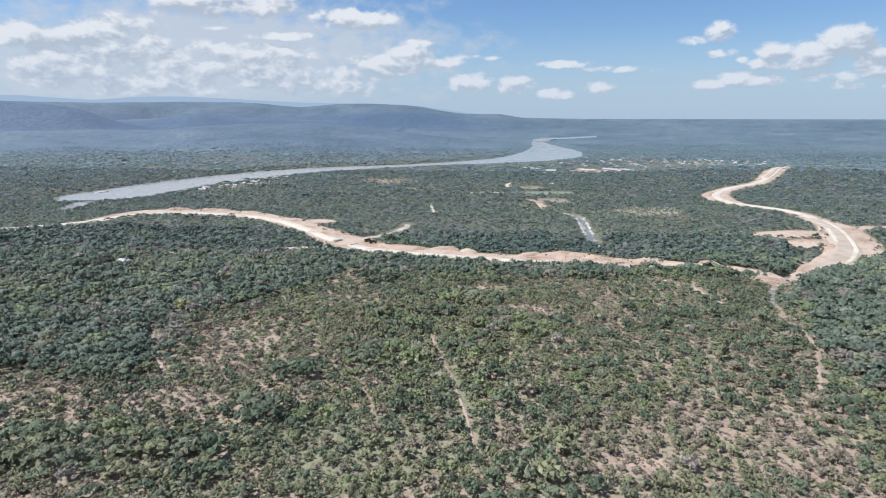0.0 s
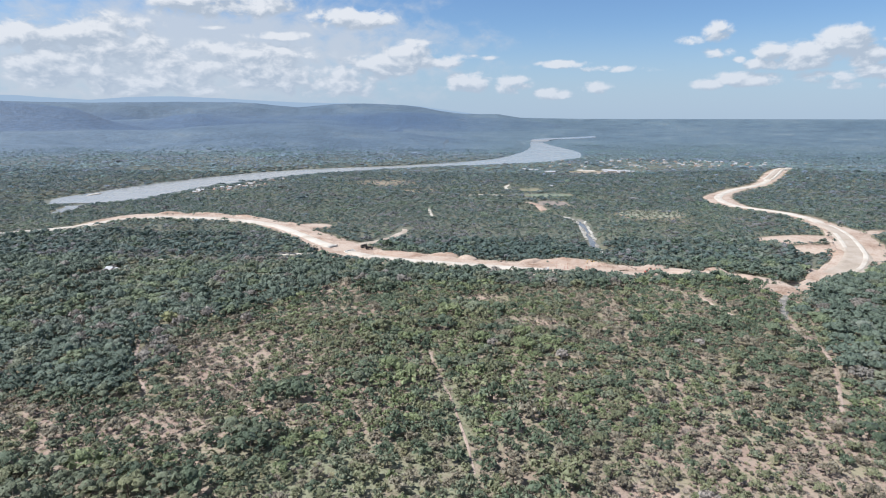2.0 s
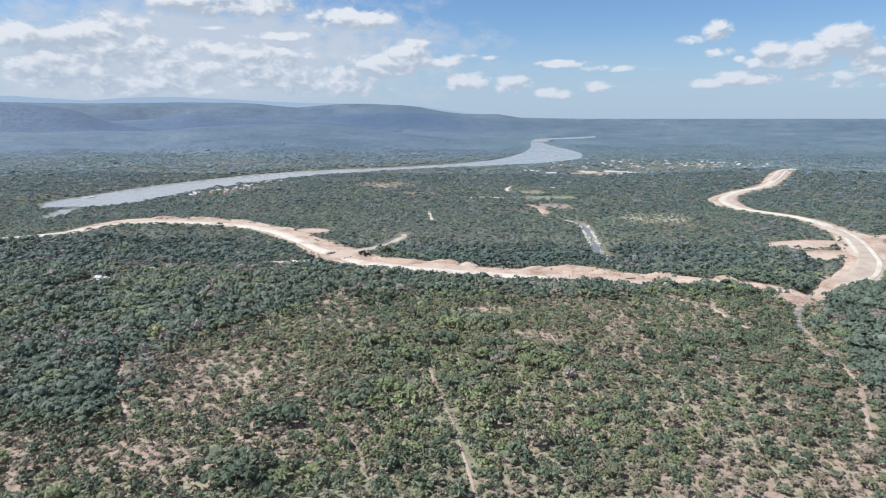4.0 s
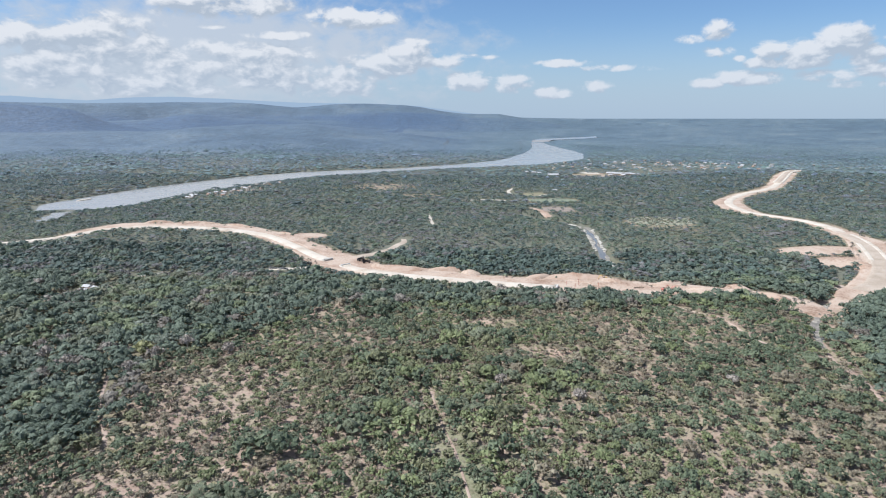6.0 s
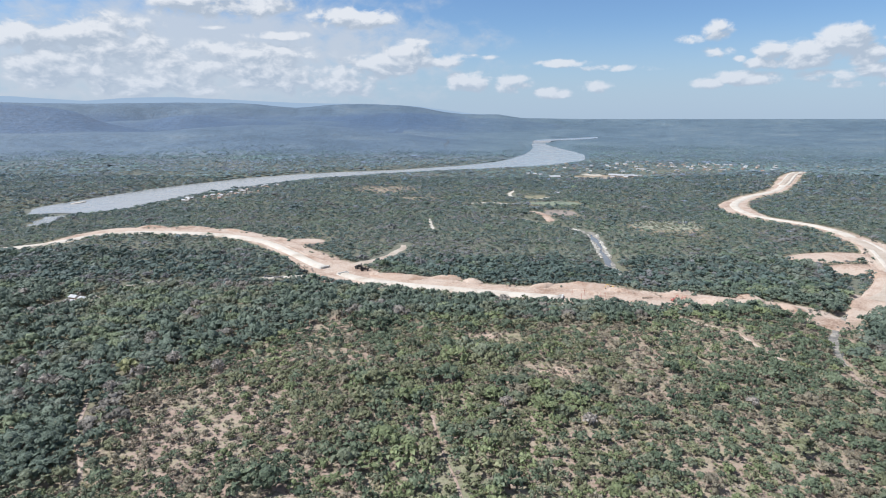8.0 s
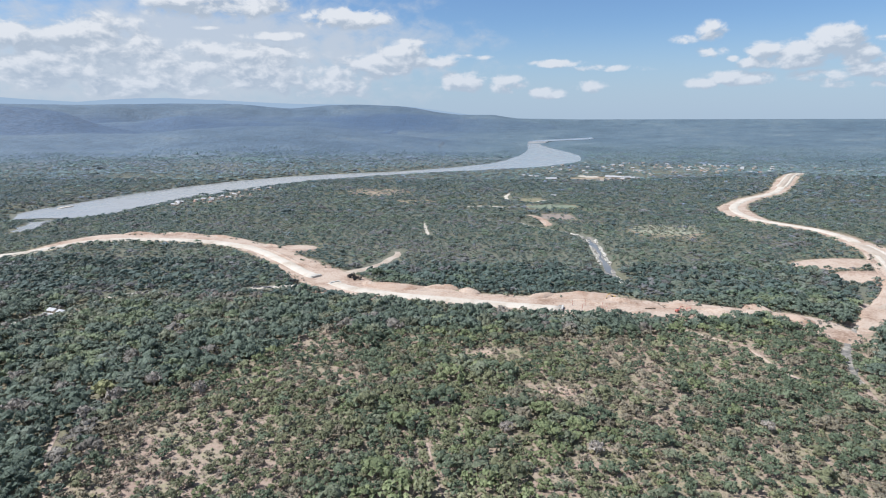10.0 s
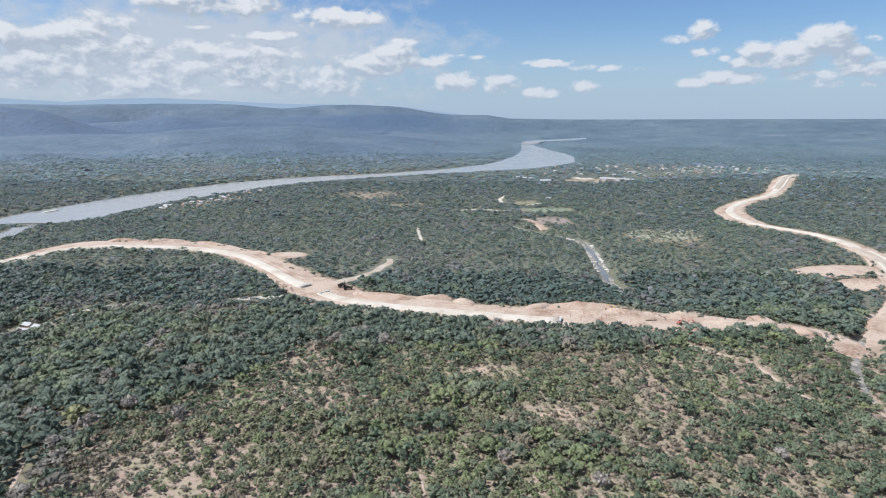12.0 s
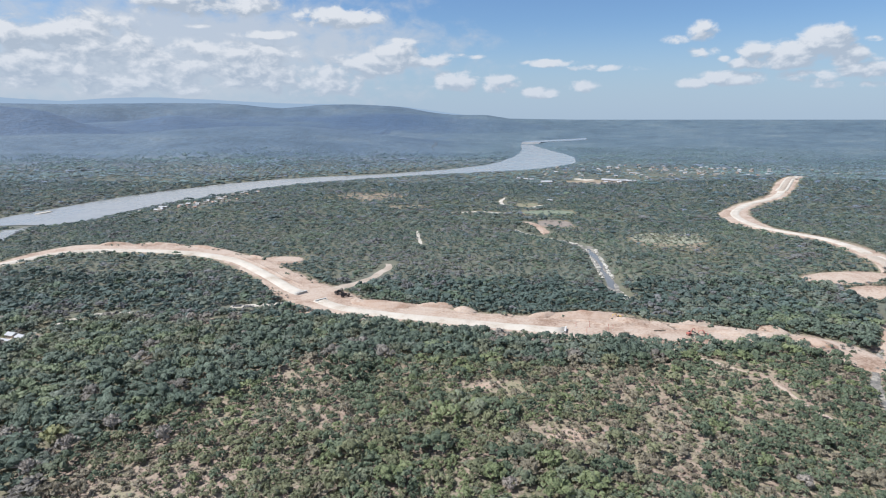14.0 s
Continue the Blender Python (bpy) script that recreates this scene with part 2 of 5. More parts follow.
def build_ground_material():
    """Bare pinkish soil under thin bush, dry grass, and leaf litter under the woods; the cover attribute tells how
    thick the growth is, and above 1.1 how much haze is painted on far ground.
    """
    m = bpy.data.materials.new("bush_ground")
    m.use_nodes = True
    tree = m.node_tree
    tree.nodes.clear()
    node = link_nodes(tree)
    where = node("ShaderNodeTexCoord").outputs["Object"]
    cover = node("ShaderNodeAttribute", attribute_name="cover").outputs["Fac"]
    mid = node("ShaderNodeTexNoise", {"Vector": where, "Scale": 1 / 9.0, "Detail": 6.0, "Roughness": 0.65}).outputs[0]
    fine = node("ShaderNodeTexNoise", {"Vector": where, "Scale": 1 / 0.9, "Detail": 4.0, "Roughness": 0.7}).outputs[0]
    wide = node("ShaderNodeTexNoise", {"Vector": where, "Scale": 1 / 520.0, "Detail": 8.0, "Roughness": 0.6}).outputs[0]

    def ramp(value, stops):
        r = node("ShaderNodeValToRGB", {0: value})
        r.color_ramp.elements.remove(r.color_ramp.elements[0])
        for k, (stop, rgb) in enumerate(stops):
            e = r.color_ramp.elements[0] if k == 0 else r.color_ramp.elements.new(stop)
            e.position, e.color = stop, (*rgb, 1)
        return r.outputs[0]

    grain = math_node(node, "ADD", math_node(node, "MULTIPLY", mid, 0.6), math_node(node, "MULTIPLY", fine, 0.4))
    bare = ramp(grain, SOIL)
    grass = ramp(grain, [(0.3, (0.145, 0.128, 0.078)), (0.5, (0.215, 0.19, 0.122)), (0.7, (0.28, 0.25, 0.172))])
    litter = ramp(grain, [(0.3, (0.082, 0.084, 0.056)), (0.5, (0.128, 0.123, 0.082)), (0.7, (0.19, 0.172, 0.118))])
    grove = node("ShaderNodeTexNoise", {"Vector": where, "Scale": 1 / 170.0, "Detail": 7.0, "Roughness": 0.72}).outputs[0]
    copse = node("ShaderNodeTexNoise", {"Vector": where, "Scale": 1 / 70.0, "Detail": 5.0, "Roughness": 0.8}).outputs[0]
    # The far and plain ramps hold haze blues painted into the ground's colour.
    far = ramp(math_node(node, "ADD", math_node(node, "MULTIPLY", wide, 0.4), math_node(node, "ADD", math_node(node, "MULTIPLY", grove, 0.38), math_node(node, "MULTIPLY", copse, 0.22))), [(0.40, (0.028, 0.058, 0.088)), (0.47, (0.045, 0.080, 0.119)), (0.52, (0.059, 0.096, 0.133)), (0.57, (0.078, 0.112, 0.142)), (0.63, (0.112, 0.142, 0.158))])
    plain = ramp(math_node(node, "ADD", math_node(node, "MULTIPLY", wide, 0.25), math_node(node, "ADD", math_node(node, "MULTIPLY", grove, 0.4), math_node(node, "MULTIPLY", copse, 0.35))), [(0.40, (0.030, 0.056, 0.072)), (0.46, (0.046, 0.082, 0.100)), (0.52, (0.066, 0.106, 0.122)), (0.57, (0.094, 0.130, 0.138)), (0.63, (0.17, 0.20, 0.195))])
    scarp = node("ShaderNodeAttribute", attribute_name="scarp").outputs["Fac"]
    # Darker blue is painted on steep slopes, in place of relief shading.
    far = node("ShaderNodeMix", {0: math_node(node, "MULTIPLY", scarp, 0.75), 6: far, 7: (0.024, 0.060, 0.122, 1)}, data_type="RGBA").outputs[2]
    crowns = node("ShaderNodeTexNoise", {"Vector": where, "Scale": 1 / 17.0, "Detail": 3.0, "Roughness": 0.6}).outputs[0]
    dots = node("ShaderNodeMapRange", {0: crowns, 1: 0.40, 2: 0.60, 3: 0.78, 4: 1.15}).outputs[0]
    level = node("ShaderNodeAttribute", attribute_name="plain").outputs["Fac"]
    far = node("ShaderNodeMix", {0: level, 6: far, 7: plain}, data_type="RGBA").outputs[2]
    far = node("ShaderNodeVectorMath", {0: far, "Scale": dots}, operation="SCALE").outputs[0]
    tuft = node("ShaderNodeMapRange", {0: math_node(node, "ADD", mid, math_node(node, "MULTIPLY", wide, 0.5)), 1: 0.68, 2: 0.86}).outputs[0]
    a = node("ShaderNodeMix", {0: tuft, 6: bare, 7: grass}, data_type="RGBA").outputs[2]
    lawn = node("ShaderNodeAttribute", attribute_name="grass").outputs["Fac"]
    green = ramp(grain, [(0.3, (0.115, 0.13, 0.074)), (0.5, (0.17, 0.183, 0.112)), (0.7, (0.235, 0.24, 0.165))])
    a = node("ShaderNodeMix", {0: node("ShaderNodeMapRange", {0: math_node(node, "ADD", lawn, math_node(node, "MULTIPLY", math_node(node, "SUBTRACT", mid, 0.5), 1.6)), 1: 0.2, 2: 0.95, 3: 0.0, 4: 0.85}).outputs[0], 6: a, 7: green}, data_type="RGBA").outputs[2]
    weed = node("ShaderNodeTexNoise", {"Vector": where, "Scale": 1 / 2.2, "Detail": 5.0, "Roughness": 0.75}).outputs[0]
    weeds = node("ShaderNodeMapRange", {0: math_node(node, "ADD", weed, math_node(node, "MULTIPLY", cover, 0.12)), 1: 0.56, 2: 0.68, 3: 0.0, 4: 0.85}).outputs[0]
    herbs = ramp(fine, [(0.3, (0.075, 0.075, 0.046)), (0.5, (0.12, 0.115, 0.07)), (0.7, (0.185, 0.165, 0.11))])
    a = node("ShaderNodeMix", {0: weeds, 6: a, 7: herbs}, data_type="RGBA").outputs[2]
    thick = node("ShaderNodeMapRange", {0: math_node(node, "ADD", cover, math_node(node, "MULTIPLY", math_node(node, "SUBTRACT", mid, 0.5), 0.9)), 1: 0.78, 2: 1.12}).outputs[0]
    b = node("ShaderNodeMix", {0: thick, 6: a, 7: litter}, data_type="RGBA").outputs[2]
    # woods is the share of painted haze, which grows with distance.
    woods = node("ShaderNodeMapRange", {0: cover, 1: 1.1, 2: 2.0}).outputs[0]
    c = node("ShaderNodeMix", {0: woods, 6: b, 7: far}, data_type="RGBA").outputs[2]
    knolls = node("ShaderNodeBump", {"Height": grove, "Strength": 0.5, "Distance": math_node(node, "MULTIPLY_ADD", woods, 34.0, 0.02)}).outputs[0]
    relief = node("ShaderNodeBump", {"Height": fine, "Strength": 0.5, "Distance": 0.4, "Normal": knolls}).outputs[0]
    # Stronger gloss and sheen on far ground lift it as haze would.
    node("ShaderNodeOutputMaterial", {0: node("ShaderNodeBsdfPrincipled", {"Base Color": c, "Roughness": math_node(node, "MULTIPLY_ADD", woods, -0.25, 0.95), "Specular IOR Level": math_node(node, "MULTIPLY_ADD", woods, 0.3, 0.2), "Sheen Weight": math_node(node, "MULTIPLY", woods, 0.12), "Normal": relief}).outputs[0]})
    return m


def build_water(name, colour, rough, ripple):
    m = bpy.data.materials.new(name)
    m.use_nodes = True
    tree = m.node_tree
    tree.nodes.clear()
    node = link_nodes(tree)
    where = node("ShaderNodeTexCoord").outputs["Object"]
    drift = node("ShaderNodeTexNoise", {"Vector": where, "Scale": 1 / 60.0, "Detail": 4.0}).outputs[0]
    shade = node("ShaderNodeMix", {0: drift, 6: (*[v * 0.8 for v in colour], 1), 7: (*[v * 1.2 for v in colour], 1)}, data_type="RGBA").outputs[2]
    wave = node("ShaderNodeTexNoise", {"Vector": where, "Scale": 1 / 3.0, "Detail": 3.0}).outputs[0]
    bump = node("ShaderNodeBump", {"Height": wave, "Strength": ripple, "Distance": 0.4}).outputs[0]
    gloss = node("ShaderNodeMapRange", {0: drift, 1: 0.35, 2: 0.65, 3: rough * 0.7, 4: rough * 1.4}).outputs[0]
    node("ShaderNodeOutputMaterial", {0: node("ShaderNodeBsdfPrincipled", {"Base Color": shade, "Roughness": gloss, "IOR": 1.33, "Normal": bump}).outputs[0]})
    return m


bush_ground = build_ground_material()
river_water = build_water("river_water", (0.25, 0.245, 0.23), 0.16, 0.25)
stream_water = build_water("stream_water", (0.14, 0.14, 0.135), 0.2, 0.35)

# ---- helpers for meshes ----


def mesh_of(name, verts, faces, mats, index=None):
    """A mesh from arrays; faces is an (n, 3) or (n, 4) array; index the material of each face."""
    faces = np.asarray(faces, np.int32)
    n, k = faces.shape
    me = bpy.data.meshes.new(name)
    me.vertices.add(len(verts))
    me.vertices.foreach_set("co", np.asarray(verts, np.float32).ravel())
    me.loops.add(n * k)
    me.loops.foreach_set("vertex_index", faces.ravel())
    me.polygons.add(n)
    me.polygons.foreach_set("loop_start", np.arange(n, dtype=np.int32) * k)
    for m in mats:
        me.materials.append(m)
    if index is not None:
        me.polygons.foreach_set("material_index", np.asarray(index, np.int32))
    me.update(calc_edges=True)
    return me


def part(name, bm, material, parent, label=""):
    """Links a bmesh as one mesh object under a thing or a part."""
    me = bpy.data.meshes.new(name)
    bm.to_mesh(me)
    bm.free()
    me.materials.append(material)
    ob = new(name, me)
    ob.parent = parent
    return tagged(ob, label=label)


def box(bm, centre, size, turn=0.0, bevel=0.0):
    made = bmesh.ops.create_cube(bm, size=1.0, matrix=Matrix.Translation(centre) @ Matrix.Rotation(turn, 4, "Z") @ Matrix.Diagonal((*size, 1)))
    if bevel:
        edges = {e for v in made["verts"] for e in v.link_edges}
        bmesh.ops.bevel(bm, geom=list(edges), offset=bevel, segments=2, affect="EDGES", profile=0.6)
    return made["verts"]


def rod(bm, a, b, ra, rb, sides=6):
    a, b = Vector(a), Vector(b)
    turn = (b - a).to_track_quat("Z", "Y").to_matrix().to_4x4()
    return bmesh.ops.create_cone(bm, cap_ends=True, segments=sides, radius1=ra, radius2=rb, depth=(b - a).length, matrix=Matrix.Translation((a + b) / 2) @ turn)["verts"]


# ---- the lie of the land ----
WATER = -12.0


def smooth(a, b, v):
    s = np.clip((v - a) / (b - a), 0, 1)
    return s * s * (3 - 2 * s)


def hashed(i, j, seed):
    n = np.sin(i * 127.1 + j * 311.7 + seed * 74.7) * 43758.5453
    return n - np.floor(n)


def lumps(x, y, size, seed=0):
    """Smooth value noise, 0 to 1, with blotches of about that size in metres."""
    u, v = np.asarray(x, float) / size, np.asarray(y, float) / size
    i, j = np.floor(u), np.floor(v)
    a, b = u - i, v - j
    a, b = a * a * (3 - 2 * a), b * b * (3 - 2 * b)
    return (hashed(i, j, seed) * (1 - a) + hashed(i + 1, j, seed) * a) * (1 - b) + (hashed(i, j + 1, seed) * (1 - a) + hashed(i + 1, j + 1, seed) * a) * b


def fractal(x, y, size, seed=0, octaves=3):
    total, weight = 0, 0
    for k in range(octaves):
        total = total + lumps(x, y, size / 2 ** k, seed + 13 * k) / 2 ** k
        weight += 1 / 2 ** k
    return total / weight


def spline(points, step=6.0):
    """A smooth line through the points, as an array with about one point a step."""
    p = np.array(points, float)
    p = np.vstack([2 * p[0] - p[1], p, 2 * p[-1] - p[-2]])
    out = []
    for k in range(1, len(p) - 2):
        a, b, c, d = p[k - 1], p[k], p[k + 1], p[k + 2]
        n = max(2, int(np.linalg.norm((c - b)[:2]) / step))
        for t in np.arange(n) / n:
            out.append(0.5 * (2 * b + (c - a) * t + (2 * a - 5 * b + 4 * c - d) * t * t + (3 * b - a - 3 * c + d) * t ** 3))
    out.append(p[-2])
    return np.array(out)


def off_line(x, y, line, width=None):
    """The distance of points from a line, less the line's own half width there."""
    x, y = np.asarray(x, float), np.asarray(y, float)
    best = np.full(x.shape, 1e9)
    for k in range(len(line) - 1):
        (ax, ay), (bx, by) = line[k][:2], line[k + 1][:2]
        dx, dy = bx - ax, by - ay
        t = np.clip(((x - ax) * dx + (y - ay) * dy) / (dx * dx + dy * dy + 1e-9), 0, 1)
        d = np.hypot(x - ax - t * dx, y - ay - t * dy)
        if width is not None:
            d = d - (width[k] * (1 - t) + width[k + 1] * t) / 2
        best = np.minimum(best, d)
    return best


FAR_BANK = [(-592, 866), (-612, 905), (-612, 940), (-605, 973), (-585, 1065), (-555, 1165), (-503, 1278), (-415, 1394), (-300, 1482), (-111, 1585), (58, 1759), (152, 1918), (262, 2330), (318, 2700), (352, 3000), (400, 3170), (555, 3272), (745, 3368)]
NEAR_BANK = [(-588, 858), (-552, 872), (-510, 872), (-486, 908), (-476, 995), (-450, 1085), (-420, 1145), (-350, 1275), (-255, 1403), (-105, 1507), (69, 1609), (231, 1700), (358, 1875), (418, 2083), (432, 2290), (418, 2640), (412, 2980), (455, 3105), (565, 3192), (740, 3298)]
RIVER = [tuple((np.array(spline(FAR_BANK, 20))[int(q * (len(spline(FAR_BANK, 20)) - 1))] + np.array(spline(NEAR_BANK, 20))[int(q * (len(spline(NEAR_BANK, 20)) - 1))]) / 2) for q in np.linspace(0, 1, 26)]
STREAM = [(80, 826), (90, 800), (104, 776), (119, 760), (134, 739), (142, 712), (139, 673), (135, 637), (130, 597), (126, 556), (129, 530)]
GULLY = [(300, 520), (270, 470), (243, 436), (212, 400), (197, 376), (189, 358), (184, 335)]
CREST = [(-1.6, 60), (-1.2, 190), (-0.64, 203), (-0.553, 200), (-0.446, 210), (-0.357, 214), (-0.303, 198), (-0.257, 182), (-0.21, 200), (-0.155, 206), (-0.093, 198), (-0.066, 185), (-0.03, 156), (0.007, 138), (0.063, 132), (0.1, 106), (0.2, 98), (1.2, 98), (1.6, 60)]
# Lesser ridges before the skyline, set to fit the camera's view: distance, then (bearing, height of the top).
RIDGES = [
    (3400, [(-1.4, 90), (-0.9, 185), (-0.637, 169), (-0.60, 161), (-0.566, 148), (-0.545, 122), (-0.526, 90), (-0.49, 60), (-0.44, 20)]),
    (3950, [(-0.62, 40), (-0.52, 88), (-0.467, 96), (-0.43, 120), (-0.408, 130), (-0.35, 104), (-0.285, 98), (-0.2, 82), (-0.1, 40)]),
    (4200, [(-0.36, 60), (-0.285, 112), (-0.21, 128), (-0.155, 137), (-0.085, 148), (-0.03, 138), (0.007, 122), (0.063, 118), (0.1, 98), (0.16, 60)]),
    (2950, [(-0.9, 20), (-0.62, 44), (-0.47, 38), (-0.395, 62), (-0.32, 74), (-0.24, 72), (-0.17, 58), (-0.10, 36), (-0.02, 10)]),
]
RIVER_LINE = np.array(RIVER)


def height(x, y):
    x, y = np.asarray(x, float), np.asarray(y, float)
    r = np.hypot(x - 3, y - 16)
    z = 4 - 4 * smooth(395, 470, y) - 7 * smooth(560, 900, y)
    z = z + 7 * np.exp(-((x + 310) / 130) ** 2 - ((y - 630) / 130) ** 2) + 6 * np.exp(-((x - 375) / 90) ** 2 - ((y - 690) / 150) ** 2) + 11 * np.exp(-((x - 690) / 200) ** 2 - ((y - 1280) / 190) ** 2)
    z = z + 3.0 * (fractal(x, y, 160, 3) - 0.5) * (1 - smooth(1500, 2500, r))
    z = z - 5 * np.exp(-(off_line(x, y, STREAM) / 16) ** 2) - 4 * np.exp(-(off_line(x, y, GULLY) / 16) ** 2)
    # Far ground is raised to meet the skyline in the camera's view; hills close it on the west.
    az = np.arctan2(x - 3, np.maximum(y - 16, 1e-3))
    crest = np.interp(az, [a for a, _ in CREST], [c for _, c in CREST])
    crest = crest + 16 * (fractal(az * 1000, 0 * az + 40, 70, 31, 3) - 0.5) * smooth(0.1, 0.02, az)
    rise = smooth(2850, 4700, r)
    spur = 1 - np.abs(2 * fractal(x - 0.4 * y, y, 420, 17, 3) - 1)
    waver = 260 * (fractal(x + 0.5 * y, y - 0.3 * x, 700, 7) - 0.5)
    far = 62 * rise + (8 + 47 * smooth(0.12, -0.08, az)) * (spur - 0.72) * smooth(2750, 3300, r) * (1 - smooth(4250, 4550, r))
    for distance, top in RIDGES:
        d = r - distance - waver
        far = np.maximum(far, np.interp(az + 0.02 * (spur - 0.7), [a for a, _ in top], [c for _, c in top], left=0, right=0) * np.exp(-(d / np.where(d < 0, 430, 260)) ** 2) * (1 + 0.16 * (spur - 0.8) * np.exp(-((d + 250) / 250) ** 2)))
    far = np.maximum(far, crest * smooth(3500, 4640, r + 160 * (spur - 0.7)) ** 1.6)
    z = z * (1 - rise) + far + 26 * smooth(-250, -700, x - 0.25 * (y - 900)) * smooth(60, 900, off_line(x, y, RIVER_LINE)) * fractal(x, y, 420, 11) * (1 - rise)
    bank = off_line(x, y, RIVER_LINE, RIVER_WIDTH)
    return np.minimum(z, -12.6 + np.clip(bank - 14, 0, None) * 0.16 + np.clip(bank - 80, 0, None) * 0.5 + 300 * smooth(3080, 3600, r))


RIVER_WIDTH = np.array([np.linalg.norm(np.array(spline(FAR_BANK, 20))[int(q * (len(spline(FAR_BANK, 20)) - 1))] - np.array(spline(NEAR_BANK, 20))[int(q * (len(spline(NEAR_BANK, 20)) - 1))]) * 0.95 for q in np.linspace(0, 1, 26)])


# ---- roads, tracks and clearings in plan ----
MAIN = [(-450, 560), (-410, 572), (-372, 590), (-351, 622), (-328, 639), (-291, 643), (-241, 643), (-201, 632), (-176, 614), (-145, 577), (-117, 541), (-96, 521), (-77, 503), (-56, 492), (-30, 483), (-1, 475), (26, 467), (53, 460), (68, 456)]
EARTH = [(-372, 590, 10), (-350, 646, 34), (-322, 656, 26), (-285, 657, 28), (-241, 657, 28), (-203, 643, 26), (-172, 620, 28), (-142, 583, 28), (-108, 540, 38), (-88, 520, 38), (-56, 496, 30), (-25, 490, 34), (15, 476, 30), (50, 464, 42), (92, 463, 48), (132, 450, 36), (158, 450, 30), (180, 447, 18), (194, 440, 24), (206, 427, 30), (214, 414, 26), (223, 402, 12)]
EAST = [(279, 457), (298, 472), (321, 500), (335, 525), (357, 574), (367, 604), (374, 636), (380, 670), (380, 715), (367, 774), (365, 826), (391, 925), (452, 1016), (532, 1087), (596, 1176), (666, 1283), (734, 1366)]
EAST_EARTH = [(226, 410, 4), (248, 434, 13), (272, 456, 20), (304, 482, 27), (336, 514, 36), (356, 558, 38), (373, 608, 28), (379, 670, 16), (379, 720, 14), (366, 774, 15), (366, 828, 28), (391, 925, 34), (452, 1016, 18), (532, 1087, 18), (596, 1176, 30), (640, 1245, 30), (690, 1315, 24), (738, 1370, 14)]
SPUR = [(352, 566), (372, 584), (402, 600), (470, 622), (540, 640)]
NEAR_TRACKS = [
    ([(-100, 526), (-90, 538), (-80, 549), (-70, 560), (-62, 575), (-56, 590), (-53, 604), (-52, 622)], 8.2, "graded side track of pale dust"),
    ([(-37, 800), (-34, 760), (-28, 711)], 2.8, "short pale dirt track among trees"),
    ([(-262, 410), (-245, 441), (-241, 455), (-231, 478), (-205, 486)], 3.2, "pale dirt track half hidden by trees"),
    ([(-150, 497), (-118, 508), (-98, 518)], 5.0, "pale dirt track half hidden by trees"),
    ([(104, 432), (116, 426), (123, 416), (130, 406), (139, 395), (149, 385), (151, 372), (152, 358), (156, 344)], 1.4, "narrow winding footpath of pale sand"),
    ([(186, 345), (179, 326), (176, 305), (171, 285), (158, 259), (146, 237)], 1.6, "sandy track along the dry gully"),
]
FAR_TRACKS = [
    ([(-11, 292), (-6, 266), (-1, 248), (3, 227), (6, 210), (8, 194)], 0.7, "straight grassy footpath through open bush"),
    ([(-156, 304), (-151, 293), (-147, 284), (-142, 274), (-136, 265), (-129, 256), (-122, 244)], 1.2, "pale sandy footpath beside dark trees"),
    ([(96, 866), (104, 850), (109, 826), (114, 790)], 8.0, "wide sandy track beside the stream"),
    ([(-476, 722), (-492, 752), (-508, 790), (-522, 830), (-532, 860)], 19.0, "shallow side channel beside the river"),
    ([(97, 1102), (84, 1062), (82, 1035), (86, 1010)], 6.0, "curving pale track beside the fields"),
    ([(5, 944), (45, 953), (68, 942), (90, 937)], 6.0, "pale track beside the fields"),
    ([(118, 985), (127, 993), (143, 1014)], 4.5, "short pale track beside the fields"),
    ([(738, 1370), (779, 1411), (893, 1513), (997, 1550)], 7.0, "far pale track over the plain"),
]
TRACKS = NEAR_TRACKS + FAR_TRACKS
# Clearings: x, y, half width, half depth, turn in degrees.
PADS = [(309, 570, 35, 16, 4), (309, 538, 20, 10, 6), (-148, 634, 18, 14, 20), (-48, 508, 20, 8, -15), (86, 484, 26, 8, 0)]
WEST_BARE = [(-152, 468, 13, 6), (-130, 480, 7, 3), (46, 334, 14, 7), (16, 377, 14, 5), (-72, 233, 6, 5), (62, 184, 9, 5), (-80, 386, 9, 4), (-71, 411, 8, 4), (230, 728, 40, 44), (300, 1335, 75, 40), (-130, 1115, 60, 50), (-60, 1000, 40, 18)]
EAST_BARE = [(-128, 200, 9, 6), (98, 236, 10, 6), (116, 231, 9, 5), (104, 201, 10, 6), (103, 186, 9, 5), (80, 245, 9, 4), (-95, 262, 7, 5), (-110, 292, 7, 4), (-245, 436, 13, 8), (124, 196, 8, 5), (151, 374, 6, 7), (170, 379, 6, 3), (112, 470, 6, 3)]
BARE = WEST_BARE + EAST_BARE
FIELDS = [(133, 852, 22, 28), (140, 942, 38, 20), (120, 1015, 18, 22)]

road_lines = [(spline(MAIN[5:]), 22.0), (spline(MAIN[:6]), 9.5), (spline(EAST), 26.0), (spline(SPUR), 16.0)] + [(spline(p), w + 4.0 if 8.1 < w < 8.3 else w + 5.0 if w == 3.2 else w + 3.0 if w == 5.0 else w + 0.7 if w == 0.7 else w + 1.5 if w == 1.4 else w + 0.6 if w > 3 else w - 1.0) for p, w, _ in TRACKS]
earth_lines = [(spline(EARTH), None), (spline(EAST_EARTH), None)]


def in_oval(x, y, cx, cy, rx, ry, turn=0.0):
    a = radians(turn)
    u, v = (x - cx) * math.cos(a) + (y - cy) * math.sin(a), -(x - cx) * math.sin(a) + (y - cy) * math.cos(a)
    return np.hypot(u / rx, v / ry)


